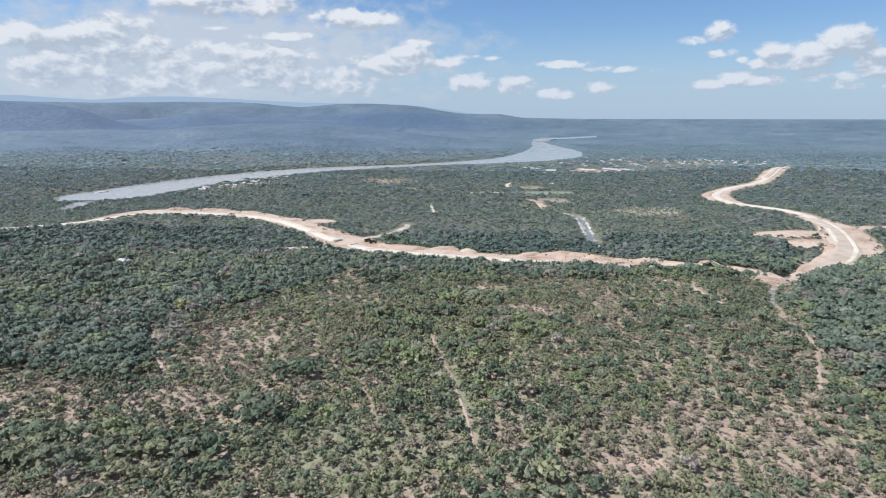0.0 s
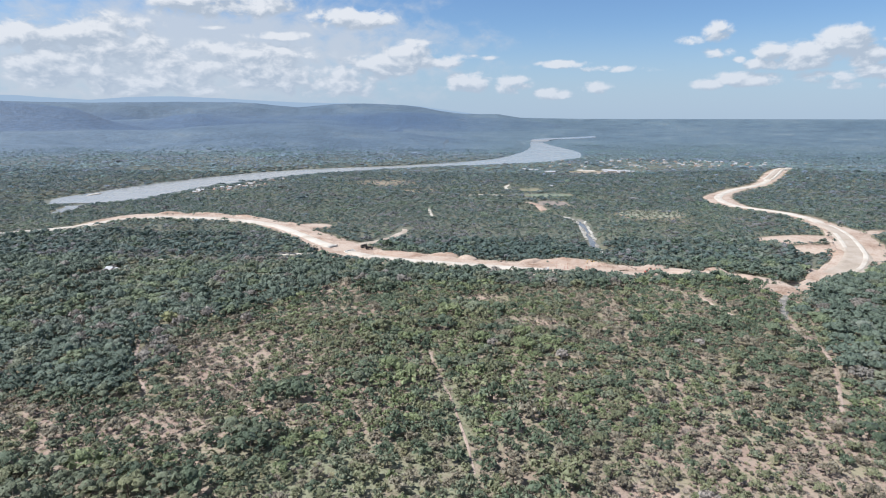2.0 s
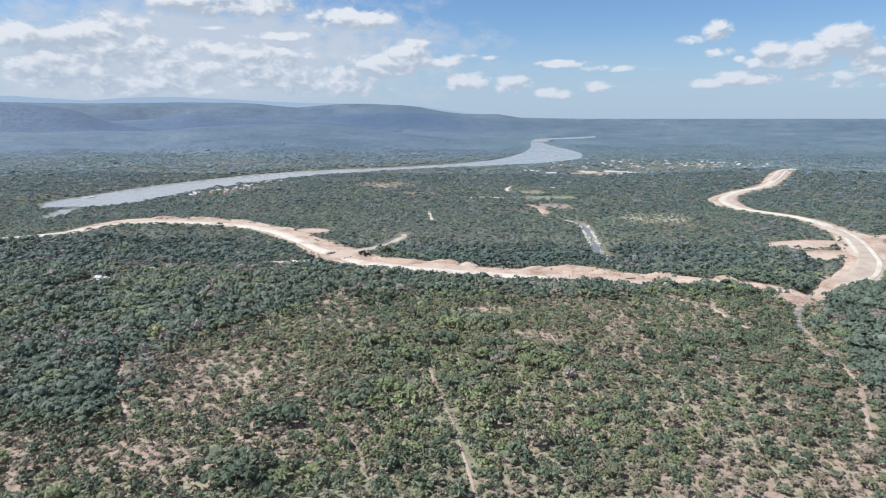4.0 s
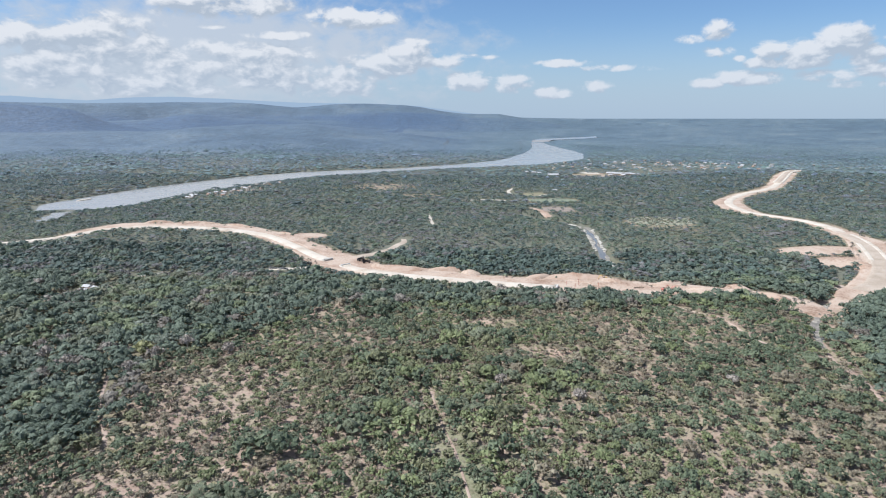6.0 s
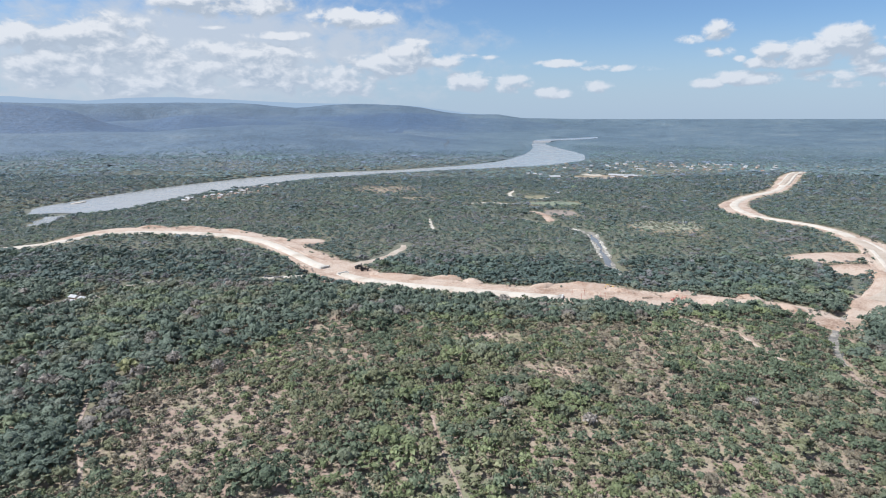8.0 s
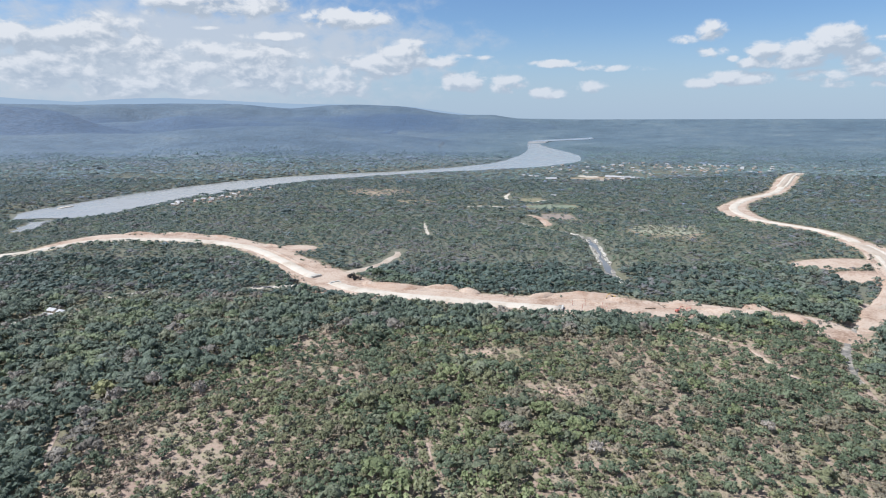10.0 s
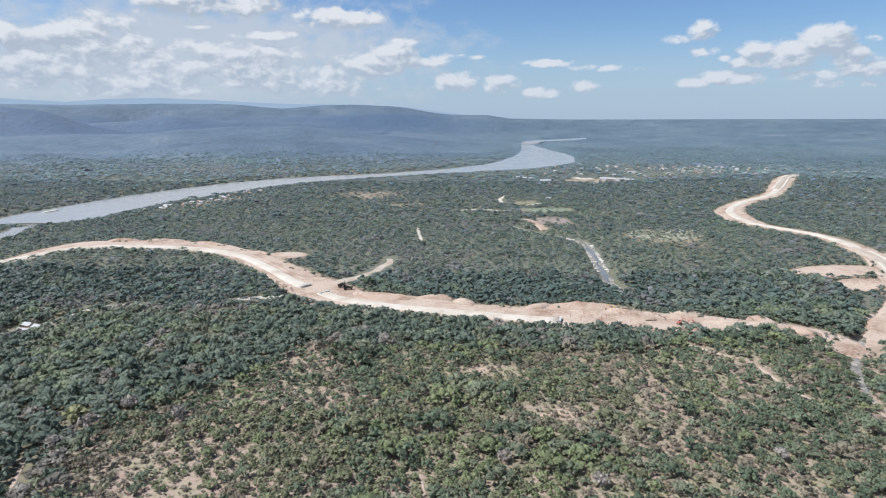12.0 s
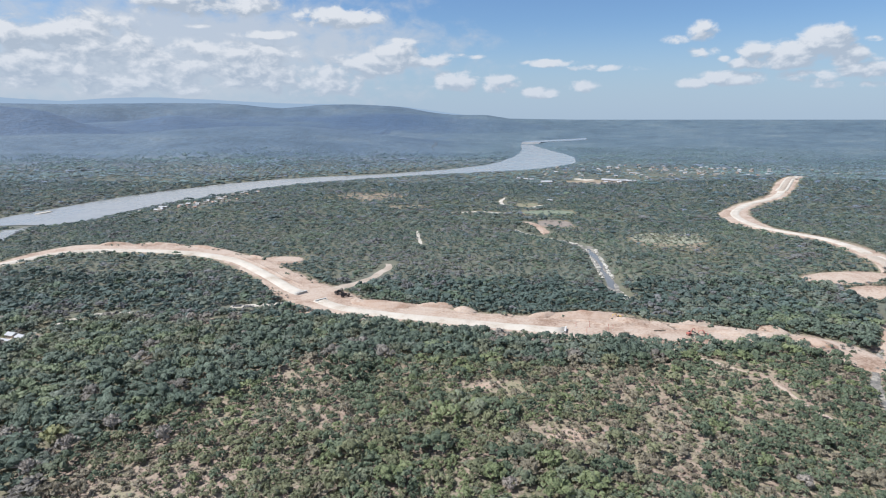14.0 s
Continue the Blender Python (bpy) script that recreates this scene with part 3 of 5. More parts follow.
def open_ground(x, y, water=True, paths=True):
    """How far, in metres, a place lies outside all that is kept clear of trees (negative: inside)."""
    d = np.full(np.shape(x), 1e9)
    for line, width in road_lines if paths else road_lines[:4]:
        d = np.minimum(d, off_line(x, y, line) - width / 2)
    for line, _ in earth_lines:
        d = np.minimum(d, off_line(x, y, line, line[:, 2]) - 1.5)
    for cx, cy, rx, ry, turn in PADS:
        d = np.minimum(d, (in_oval(x, y, cx, cy, rx, ry, turn) - 1) * min(rx, ry))
    if water:
        d = np.minimum(d, off_line(x, y, RIVER_LINE, RIVER_WIDTH) - 4)
    if paths:
        d = np.minimum(d, np.minimum(off_line(x, y, STREAM) - 5.5, off_line(x, y, GULLY) - 1.0))
    return d


# Bare, dry bush: x, y, half width, half depth, strength.
DRY = [(-102, 278, 38, 38, 0.36), (-72, 382, 26, 26, 0.28), (-60, 340, 26, 24, 0.22), (-152, 214, 30, 17, 0.5), (-102, 219, 22, 14, 0.42), (106, 215, 40, 26, 0.2), (112, 270, 28, 22, 0.25), (134, 362, 20, 26, 0.2), (86, 322, 26, 20, 0.25), (160, 365, 16, 12, 0.25), (62, 184, 16, 9, 0.5), (44, 334, 16, 7, 0.6), (22, 376, 16, 6, 0.4), (238, 748, 44, 34, 0.5)]
# Lush groups of larger trees, the same way.
LUSH = [(38, 306, 22, 13, 0.9), (12, 348, 20, 12, 0.7), (-22, 314, 24, 18, 0.55), (-42, 392, 22, 14, 0.6), (-70, 214, 10, 8, 0.9), (-68, 246, 9, 6, 0.9), (-118, 178, 44, 14, 0.8), (8, 268, 22, 16, 0.45), (142, 220, 12, 8, 0.7), (-30, 262, 26, 12, 0.45), (30, 182, 14, 8, 0.5)]
# Open grass.
GRASS = [(-42, 200, 36, 24, 1.0), (-84, 233, 7, 6, 1.0), (0, 222, 16, 42, 0.9), (-20, 182, 40, 16, 0.8), (-140, 275, 8, 18, 0.8), (40, 205, 26, 16, 0.6), (10, 300, 14, 9, 0.6), (-150, 192, 20, 8, 0.5), (240, 750, 44, 36, 1.0), (140, 942, 44, 26, 1.0), (120, 1015, 30, 28, 0.8), (-130, 1115, 66, 56, 0.3), (-60, 1000, 44, 22, 0.4)]


def drift(x, y, spots):
    """How much a place belongs to the spots, with wavering edges."""
    u, v = x + 26 * (fractal(x, y, 34, 43) - 0.5), y + 22 * (fractal(x, y, 30, 47) - 0.5)
    total = 0 * u
    for cx, cy, rx, ry, strength in spots:
        total = np.maximum(total, strength * (1 - smooth(0.55, 1.3, np.hypot((u - cx) / rx, (v - cy) / ry))))
    return total


def wooded(x, y):
    """Where the tall closed woods stand, 0 to 1: in the west, along the road and beyond the gully."""
    u = x + 16 * (fractal(x, y, 40, 57) - 0.5)
    west = smooth(10, -12, u - np.interp(y, [225, 250, 275, 320, 345, 380, 400], [-128, -124, -130, -144, -114, -94, -84])) * smooth(232, 250, y)
    north = smooth(388, 416, y + 22 * (fractal(x, y, 30, 59) - 0.5)) * (1 - 0.6 * np.exp(-((x - 160) / 45) ** 2 - ((y - 400) / 40) ** 2))
    east = smooth(-2, 14, u - np.interp(y, [225, 245, 263, 311, 360, 400], [158, 160, 164, 184, 196, 218])) * smooth(225, 245, y)
    return np.clip(np.maximum(np.maximum(west, north), np.maximum(east, drift(x, y, LUSH))), 0, 1)


def growth(x, y):
    """How thick the trees stand, 0 to 1: closed woods in the west and beyond the road, thin bush with bare soil near by."""
    wood = wooded(x, y)
    patch = 0.5 * fractal(x, y, 46, 21) + 0.5 * fractal(x, y, 15, 27)
    g = 0.66 + 0.30 * wood + (patch - 0.5) * (1.15 - 0.75 * wood) - drift(x, y, DRY) * (1 - 0.6 * wood) - 0.12 * drift(x, y, GRASS) * (1 - wood)
    for cx, cy, rx, ry in BARE:
        g = g - 0.55 * (1 - smooth(0.6, 1.25, in_oval(x, y, cx, cy, rx, ry) + 0.5 * (lumps(x, y, 7, 5) - 0.5)))
    for cx, cy, rx, ry in FIELDS:
        g = g - 1.2 * (1 - smooth(0.9, 1.05, np.maximum(np.abs(x - cx) / rx, np.abs(y - cy) / ry)))
    return np.clip(g, 0, 1)


# ---- the ground ----


FACETS = []


def ground_level(x, y):
    """The height of the ground sheet itself, between its grid's corners."""
    xs, ys, gz = FACETS[0]
    i = np.clip(np.searchsorted(xs, x) - 1, 0, len(xs) - 2)
    j = np.clip(np.searchsorted(ys, y) - 1, 0, len(ys) - 2)
    u, v = (x - xs[i]) / (xs[i + 1] - xs[i]), (y - ys[j]) / (ys[j + 1] - ys[j])
    return (gz[j, i] * (1 - u) + gz[j, i + 1] * u) * (1 - v) + (gz[j + 1, i] * (1 - u) + gz[j + 1, i + 1] * u) * v


def build_ground():
    def lines(dense, ratio, end):
        out = list(dense)
        step = dense[-1] - dense[-2]
        while out[-1] < end:
            step = min(step * ratio, 85)
            out.append(out[-1] + step)
        return out

    xs = np.array([-v for v in lines(np.arange(6, 440, 6.0), 1.045, 4800)][::-1] + [0.0] + lines(np.arange(6, 440, 6.0), 1.045, 4800))
    ys = lines(np.arange(110, 520, 6.0), 1.0, 519)
    ys = lines(list(ys) + list(np.arange(ys[-1] + 8, 1000, 8.0)), 1.028, 4850)
    ys = np.array([110 - (v - 110) for v in lines([110, 130], 1.15, 4700)][::-1][:-1] + ys)
    gx, gy = np.meshgrid(xs, ys)
    gz = height(gx, gy)
    FACETS.append((xs, ys, gz))
    nx, ny = len(xs), len(ys)
    a = (np.arange(ny - 1)[:, None] * nx + np.arange(nx - 1)[None, :]).ravel()
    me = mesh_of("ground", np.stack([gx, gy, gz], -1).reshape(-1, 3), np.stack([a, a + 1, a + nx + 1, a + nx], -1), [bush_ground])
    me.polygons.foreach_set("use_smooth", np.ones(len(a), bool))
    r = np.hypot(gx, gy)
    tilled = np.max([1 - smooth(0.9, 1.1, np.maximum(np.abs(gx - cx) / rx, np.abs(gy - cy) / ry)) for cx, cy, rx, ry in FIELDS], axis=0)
    # The last term grows with distance and brings in the painted haze.
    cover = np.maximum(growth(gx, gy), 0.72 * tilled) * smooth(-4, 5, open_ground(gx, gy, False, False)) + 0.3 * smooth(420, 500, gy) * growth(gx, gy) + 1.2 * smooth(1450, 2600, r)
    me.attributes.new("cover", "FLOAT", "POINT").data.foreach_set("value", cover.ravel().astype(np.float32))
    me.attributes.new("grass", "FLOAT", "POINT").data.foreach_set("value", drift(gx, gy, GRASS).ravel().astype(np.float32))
    # Steepness of the far slopes, for the darker blue painted on them.
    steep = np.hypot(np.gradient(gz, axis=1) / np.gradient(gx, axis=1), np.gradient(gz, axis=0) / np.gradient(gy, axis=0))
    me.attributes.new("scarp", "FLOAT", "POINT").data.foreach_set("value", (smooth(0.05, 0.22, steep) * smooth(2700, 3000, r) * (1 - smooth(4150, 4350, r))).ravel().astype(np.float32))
    # Where the eastern plain takes its own, greener haze paint.
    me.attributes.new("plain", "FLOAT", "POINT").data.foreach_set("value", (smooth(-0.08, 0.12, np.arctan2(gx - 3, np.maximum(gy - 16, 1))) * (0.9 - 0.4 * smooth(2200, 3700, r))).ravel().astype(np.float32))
    return tagged(new("ground", me), "rolling bushland of pinkish bare soil, dry grass and leaf litter", "ground", kind="structure")


build_ground()


def ribbon(name, line, widths, lift, material, label, category, ragged=0.0, crown=0.0, seed=0, skirt=3.0, across=6, taper=14.0):
    """A strip along a line that lies on the ground, with sloping shoulders and, if ragged, an uneven edge."""
    line = np.asarray(line, float)
    go = np.gradient(line[:, :2], axis=0)
    go /= np.linalg.norm(go, axis=1)[:, None] + 1e-9
    side = np.stack([go[:, 1], -go[:, 0]], -1)
    half = np.broadcast_to(np.asarray(widths, float) / 2, len(line))
    s = np.r_[0, np.cumsum(np.hypot(*np.diff(line[:, :2], axis=0).T))]
    left = half + ragged * (fractal(s, 0 * s, 16, seed) - 0.5) * 2
    right = half + ragged * (fractal(s, 0 * s + 50, 16, seed + 3) - 0.5) * 2
    base = height(line[:, 0], line[:, 1])
    base = np.convolve(np.pad(base, 6, mode="edge"), np.ones(13) / 13, "valid")
    end = np.clip(np.minimum(s, s[-1] - s) / taper, 0, 1) if taper else np.ones(len(s))
    rows = []
    for u in np.linspace(-1, 1, across + 1):
        reach = np.where(u < 0, left, right) * u
        p = line[:, :2] + side * reach[:, None]
        z = base + lift * end + crown * (1 - u * u)
        z = np.maximum(z, height(p[:, 0], p[:, 1]) + (0.12 + 0.5 * min(lift, 0.8)) * end - 0.7 * (1 - end))
        rows.append(np.c_[p, z])
    for sign, edge in ((-1, left), (1, right)):
        p = line[:, :2] + side * (sign * (edge + skirt * lift + np.minimum(1.0, 0.3 * edge)))[:, None]
        z = height(p[:, 0], p[:, 1]) - 0.3
        rows = [np.c_[p, z]] + rows if sign < 0 else rows + [np.c_[p, z]]
    solid = np.stack(rows, 1)
    if not taper:   # a steep end face
        ends = solid[[0, -1]].copy()
        ends[:, :, :2] += np.stack([-go[0], go[-1]])[:, None] * 0.4
        ends[:, :, 2] = height(ends[:, :, 0], ends[:, :, 1]) - 0.4
        solid = np.concatenate([ends[:1], solid, ends[1:]])
    n, k = solid.shape[:2]
    verts = solid.reshape(-1, 3)
    a = (np.arange(n - 1)[:, None] * k + np.arange(k - 1)[None, :]).ravel()
    me = mesh_of(name, verts, np.stack([a, a + 1, a + k + 1, a + k], -1), [material])
    me.polygons.foreach_set("use_smooth", np.ones(len(a), bool))
    return tagged(new(name, me), label, category, kind="structure")


def patch(name, cx, cy, rx, ry, turn, lift, material, label, category, seed, dome=0.0):
    """A cleared pad with an uneven outline, on the ground."""
    a = np.linspace(0, 2 * math.pi, 49)[:-1]
    verts, faces = [], []
    rings = (0.0, 0.35, 0.7, 0.92, 1.0, 1.06)
    edge = 1 + 0.34 * (fractal(np.cos(a) * 3 + 20, np.sin(a) * 3 + 20, 2.0, seed) - 0.5)
    for k, f in enumerate(rings):
        u, v = np.cos(a) * f * edge * rx, np.sin(a) * f * edge * ry
        t = radians(turn)
        x, y = cx + u * math.cos(t) - v * math.sin(t), cy + u * math.sin(t) + v * math.cos(t)
        z = height(x, y) + (lift if k < 5 else -0.4) + dome * (1 - f * f) * (0.6 + 0.8 * fractal(x, y, 6, seed)) * (k < 5)
        verts.append(np.c_[x, y, z])
    n = len(a)
    for k in range(len(rings) - 1):
        for i in range(n):
            j = (i + 1) % n
            faces.append((k * n + i, k * n + j, (k + 1) * n + j, (k + 1) * n + i))
    me = mesh_of(name, np.vstack(verts), faces, [material])
    me.polygons.foreach_set("use_smooth", np.ones(len(faces), bool))
    return tagged(new(name, me), label, category, kind="structure")


earth = spline(EARTH)
ribbon("earthwork", earth, earth[:, 2], 0.5, cut_earth, "graded pinkish earth along the new road", "earthwork", ragged=4, seed=2, across=10)
earth = spline(EAST_EARTH)
ribbon("earthwork", earth, earth[:, 2], 0.5, cut_earth, "graded pinkish earth of the eastern road works", "earthwork", ragged=4, seed=5, across=10)
main = spline(MAIN)
ribbon("road", main[:np.argmin(np.hypot(main[:, 0] + 106, main[:, 1] - 530)) + 1], np.interp(main[:np.argmin(np.hypot(main[:, 0] + 106, main[:, 1] - 530)) + 1, 0], [-370, -340], [4.5, 6.2]), 1.5, gravel, "pale gravel road base on a low embankment", "road", seed=1, skirt=1.6, crown=0.15, taper=0)
ribbon("road", main[np.argmin(np.hypot(main[:, 0] + 89, main[:, 1] - 514)):], 6.2, 1.5, gravel, "pale gravel road base ending at the works", "road", seed=1, skirt=1.6, crown=0.15, taper=0)
east = spline(EAST)
bend = np.argmin(np.hypot(east[:, 0] - 374, east[:, 1] - 640))
ribbon("road", east[bend - 1:], 8.5, 1.2, gravel, "pale gravel road winding through bush", "road", seed=4, skirt=1.6, crown=0.15)
ribbon("road", east[:bend], np.interp(np.arange(bend), [0, bend * 0.6, bend], [18, 15, 9]), 1.2, subgrade, "wide greyish subgrade of the eastern road", "road", seed=4, ragged=1.2, skirt=1.6, crown=0.1, taper=8)
for side, far_end in ((-6.6, 0.82), (6.6, 1.0)):
    lane = east[1:int(bend * far_end)]
    go = np.gradient(east, axis=0)[1:len(lane) + 1]
    go /= np.linalg.norm(go, axis=1)[:, None]
    ribbon("lane", lane + np.stack([go[:, 1], -go[:, 0]], -1) * side * np.interp(np.arange(len(lane)), [0, bend * 0.6, bend], [1.0, 0.85, 0.45])[:, None], 3.2, 1.42, gravel, "bright wheel-worn lane of white gravel", "road", ragged=0.6, seed=44, skirt=0.4, across=4, taper=8)
far_road = spline([(575, 1146), (596, 1176), (632, 1231), (666, 1283), (700, 1326)])
ribbon("carriageway", far_road, 8.5, 1.75, subgrade, "greyish unsealed carriageway between pale shoulders", "road", seed=8, skirt=0.4, across=2, taper=0)
for side in (-6.2, 6.2):
    go = np.gradient(far_road, axis=0)
    go /= np.linalg.norm(go, axis=1)[:, None]
    ribbon("shoulder", far_road + np.stack([go[:, 1], -go[:, 0]], -1) * side, 4.0, 1.85, gravel, "pale gravel shoulder of the far road", "road", seed=9, skirt=0.4, across=2, taper=0)
haul = spline([(-64, 508), (-30, 497), (0, 491), (30, 482), (58, 476), (88, 470), (118, 462), (146, 452), (172, 446), (192, 436)])
ribbon("haul_track", haul, 2.4, 0.8, cut_earth, "pale haul track pressed into the earthwork", "track", ragged=1.4, seed=71, skirt=0.6, across=2)
ribbon("haul_track", spline([(-352, 648), (-300, 668), (-240, 666), (-200, 648), (-165, 616), (-130, 572), (-104, 545)]), 2.2, 0.8, cut_earth, "pale haul track pressed into the earthwork", "track", ragged=1.4, seed=72, skirt=0.6, across=2)
ribbon("haul_track", spline([(226, 412), (250, 440), (272, 468), (300, 498), (322, 530), (340, 566), (356, 600)]), 2.2, 0.8, cut_earth, "pale haul track pressed into the earthwork", "track", ragged=1.2, seed=73, skirt=0.6, across=2)
near_side = main[np.argmin(np.hypot(main[:, 0] + 70, main[:, 1] - 499)):]
go = np.gradient(near_side, axis=0)
go /= np.linalg.norm(go, axis=1)[:, None]
# A dark strip is laid here in place of the embankment's shadow.
ribbon("ditch", near_side + np.stack([go[:, 1], -go[:, 0]], -1) * 10.5, 1.5, 0.7, rock, "dark strip standing in for shadow along the embankment foot", "drain", ragged=0.5, seed=74, skirt=0.5, across=2)
ribbon("road", spline(SPUR), 9.0, 0.9, cut_earth, "earth side road in pinkish soil", "road", ragged=1.5, seed=6)
for k, (points, width, label) in enumerate(TRACKS):
    ribbon("track", spline(points, 3), width if k else np.interp(np.arange(len(spline(points, 3))), [0, 12, 26, 34], [11, 8, 6, 3.0]), 0.12, river_water if k == 9 else subgrade if k == 0 else cut_earth if k in (4, 8) else soil if k in (5, 6, 7) else sand, label, "track", ragged=width * (0.5 if width < 3 else 0.3), seed=20 + k, skirt=1, taper=6)
for k, (cx, cy, rx, ry, turn) in enumerate(PADS):
    patch("clearing", cx, cy, rx, ry, turn, 0.5 if k < 2 else 0.8, cut_earth if k < 3 else clay, "scraped clearing of pale pinkish earth", "clearing", 30 + k, dome=0.5 if k < 3 else 2.0)


def build_river():
    n = 160
    far, near = spline(FAR_BANK, 12), spline(NEAR_BANK, 12)
    q = np.linspace(0, 1, n)

    def even(line):
        s = np.r_[0, np.cumsum(np.hypot(*np.diff(line, axis=0).T))]
        return np.stack([np.interp(q * s[-1], s, line[:, k]) for k in (0, 1)], -1)

    a, b = even(far), even(near)
    s = np.arange(n) * 16.0
    wob = (fractal(s, 0 * s, 70, 41) - 0.5) * 18
    rows = []
    for f in np.linspace(-0.02, 1.02, 9):
        p = a * (1 - f) + b * f
        p = p + (b - a) / np.linalg.norm(b - a, axis=1)[:, None] * (wob * (abs(f - 0.5) * 2))[:, None] * np.sign(f - 0.5 + 1e-9)
        rows.append(np.c_[p, np.where(np.hypot(p[:, 0], p[:, 1]) > 2900, np.maximum(WATER, height(p[:, 0], p[:, 1]) + 0.8), WATER)])
    verts = np.stack(rows, 1).reshape(-1, 3)
    i = (np.arange(n - 1)[:, None] * 9 + np.arange(8)[None, :]).ravel()
    return tagged(new("river", mesh_of("river", verts, np.stack([i, i + 1, i + 10, i + 9], -1), [river_water])), "wide muddy river mirroring the pale sky", "river", kind="structure")


build_river()
ribbon("stream_bed", spline(STREAM, 4), np.interp(spline(STREAM, 4)[:, 1], [560, 720, 760], [7.0, 9.5, 6.0]), 0.1, rock, "grey rocky bed of the stream", "stream bed", ragged=4, seed=53, skirt=0.5)
ribbon("stream_bed", spline(GULLY[2:], 4), 3.4, 0.1, rock, "grey rocky bed of the gully", "stream bed", ragged=4, seed=54, skirt=0.5)
ribbon("stream", spline(STREAM[5:10], 4), 4.4, 0.35, stream_water, "narrow dark stream between rocky banks", "stream", ragged=3.5, seed=51, skirt=0.3)
ribbon("stream", spline(GULLY[4:6], 4), 2.6, 0.3, stream_water, "dark pool of a rocky stream bed", "stream", ragged=3.0, seed=52, skirt=0.3)


# ---- trees ----


def lump_form(rounded):
    """The corners and faces of a rough leafy lump, open below: a squared dome, or a low peak for far trees."""
    ring = [(1, 0, 0), (0, 1, 0), (-1, 0, 0), (0, -1, 0)]
    if not rounded:
        return np.array(ring + [(0, 0, 0.85)], float), np.array([(k, (k + 1) % 4, 4, 4) for k in range(4)])
    upper = [(0.52, 0.52, 0.62), (-0.52, 0.52, 0.62), (-0.52, -0.52, 0.62), (0.52, -0.52, 0.62)]
    sides = [(k, (k + 1) % 4, 4 + k, 4 + k) for k in range(4)] + [((k + 1) % 4, 4 + (k + 1) % 4, 4 + k, 4 + k) for k in range(4)]
    return np.array(ring + upper, float), np.array(sides + [(4, 5, 6, 7)])


LUMPS = {True: lump_form(True), False: lump_form(False)}


def crown_template(lobes, cards, seed, size, flat=0.75, fine=True, big=1.0, sprigs=0):
    """A crown one metre in radius: uneven leafy lobes heaped round the middle, with loose tufts that break up the outline.
    Gives its corners, its faces and which of these belong to lobes."""
    rng = np.random.default_rng(seed)
    lv, lf = LUMPS[fine]
    verts, faces, centres = [], [], []
    for k in range(lobes + sprigs):
        if k == lobes:
            lv, lf = LUMPS[False]
            count = sum(len(f) for f in faces)
        a = k * 2.4 + rng.uniform(-0.5, 0.5)
        d = 0.0 if k == 0 else rng.uniform(0.30, 0.66) * (2.0 - big)
        r = rng.uniform(0.34, 0.50) * big if k else 0.52 * big
        c = np.array((d * math.cos(a), d * math.sin(a), flat * (rng.uniform(0.62, 0.84) if k == 0 else rng.uniform(0.30, 0.74) * (1.15 - 0.4 * d))))
        if k >= lobes:   # a pointed sprig on the crown's skin
            c, r = c * np.array((1.15, 1.15, 1.2)), r * 0.72
        centres.append((c, r))
        turn = np.array(Euler((rng.normal(0, 0.38), rng.normal(0, 0.38), rng.uniform(0, 6.28))).to_matrix())
        v = (lv * (r * (1 + rng.uniform(-0.28, 0.28, (len(lv), 1))))) @ turn.T * np.array((1, 1, flat * 1.1)) + c
        faces.append(lf + sum(len(p) for p in verts))
        verts.append(v)
    if not sprigs:
        count = sum(len(f) for f in faces)
    for _ in range(cards):
        c, r = centres[rng.integers(lobes)]
        out = rng.normal(size=3)
        out[2] = abs(out[2]) * 0.8 - 0.2
        out /= np.linalg.norm(out)
        p = c + out * r * np.array((1, 1, flat)) * rng.uniform(0.8, 1.15)
        n = out + rng.normal(size=3) * 0.7
        n /= np.linalg.norm(n)
        u = np.cross(n, rng.normal(size=3))
        u /= np.linalg.norm(u)
        v = np.cross(n, u)
        s, w = size * rng.uniform(0.7, 1.3), size * rng.uniform(0.5, 0.95)
        b = sum(len(q) for q in verts)
        faces.append(np.array([(b, b + 1, b + 2, b + 3)]))
        verts.append(np.array([p - u * s, p - v * w + n * 0.25 * s, p + u * s, p + v * w * rng.uniform(0.6, 1) + n * 0.2 * s]))
    faces = np.vstack(faces).astype(np.int32)
    return np.vstack(verts).astype(np.float32), faces, np.arange(len(faces)) < count


def trunk_template():
    a = np.arange(3) * 2 * math.pi / 3
    ring = np.c_[np.cos(a) * 0.06, np.sin(a) * 0.06]
    return np.vstack([np.c_[ring, np.full(3, -0.25)], np.c_[ring * 0.7, np.full(3, 0.62)]]).astype(np.float32), np.array([(0, 1, 4, 3), (1, 2, 5, 4), (2, 0, 3, 5)], np.int32)


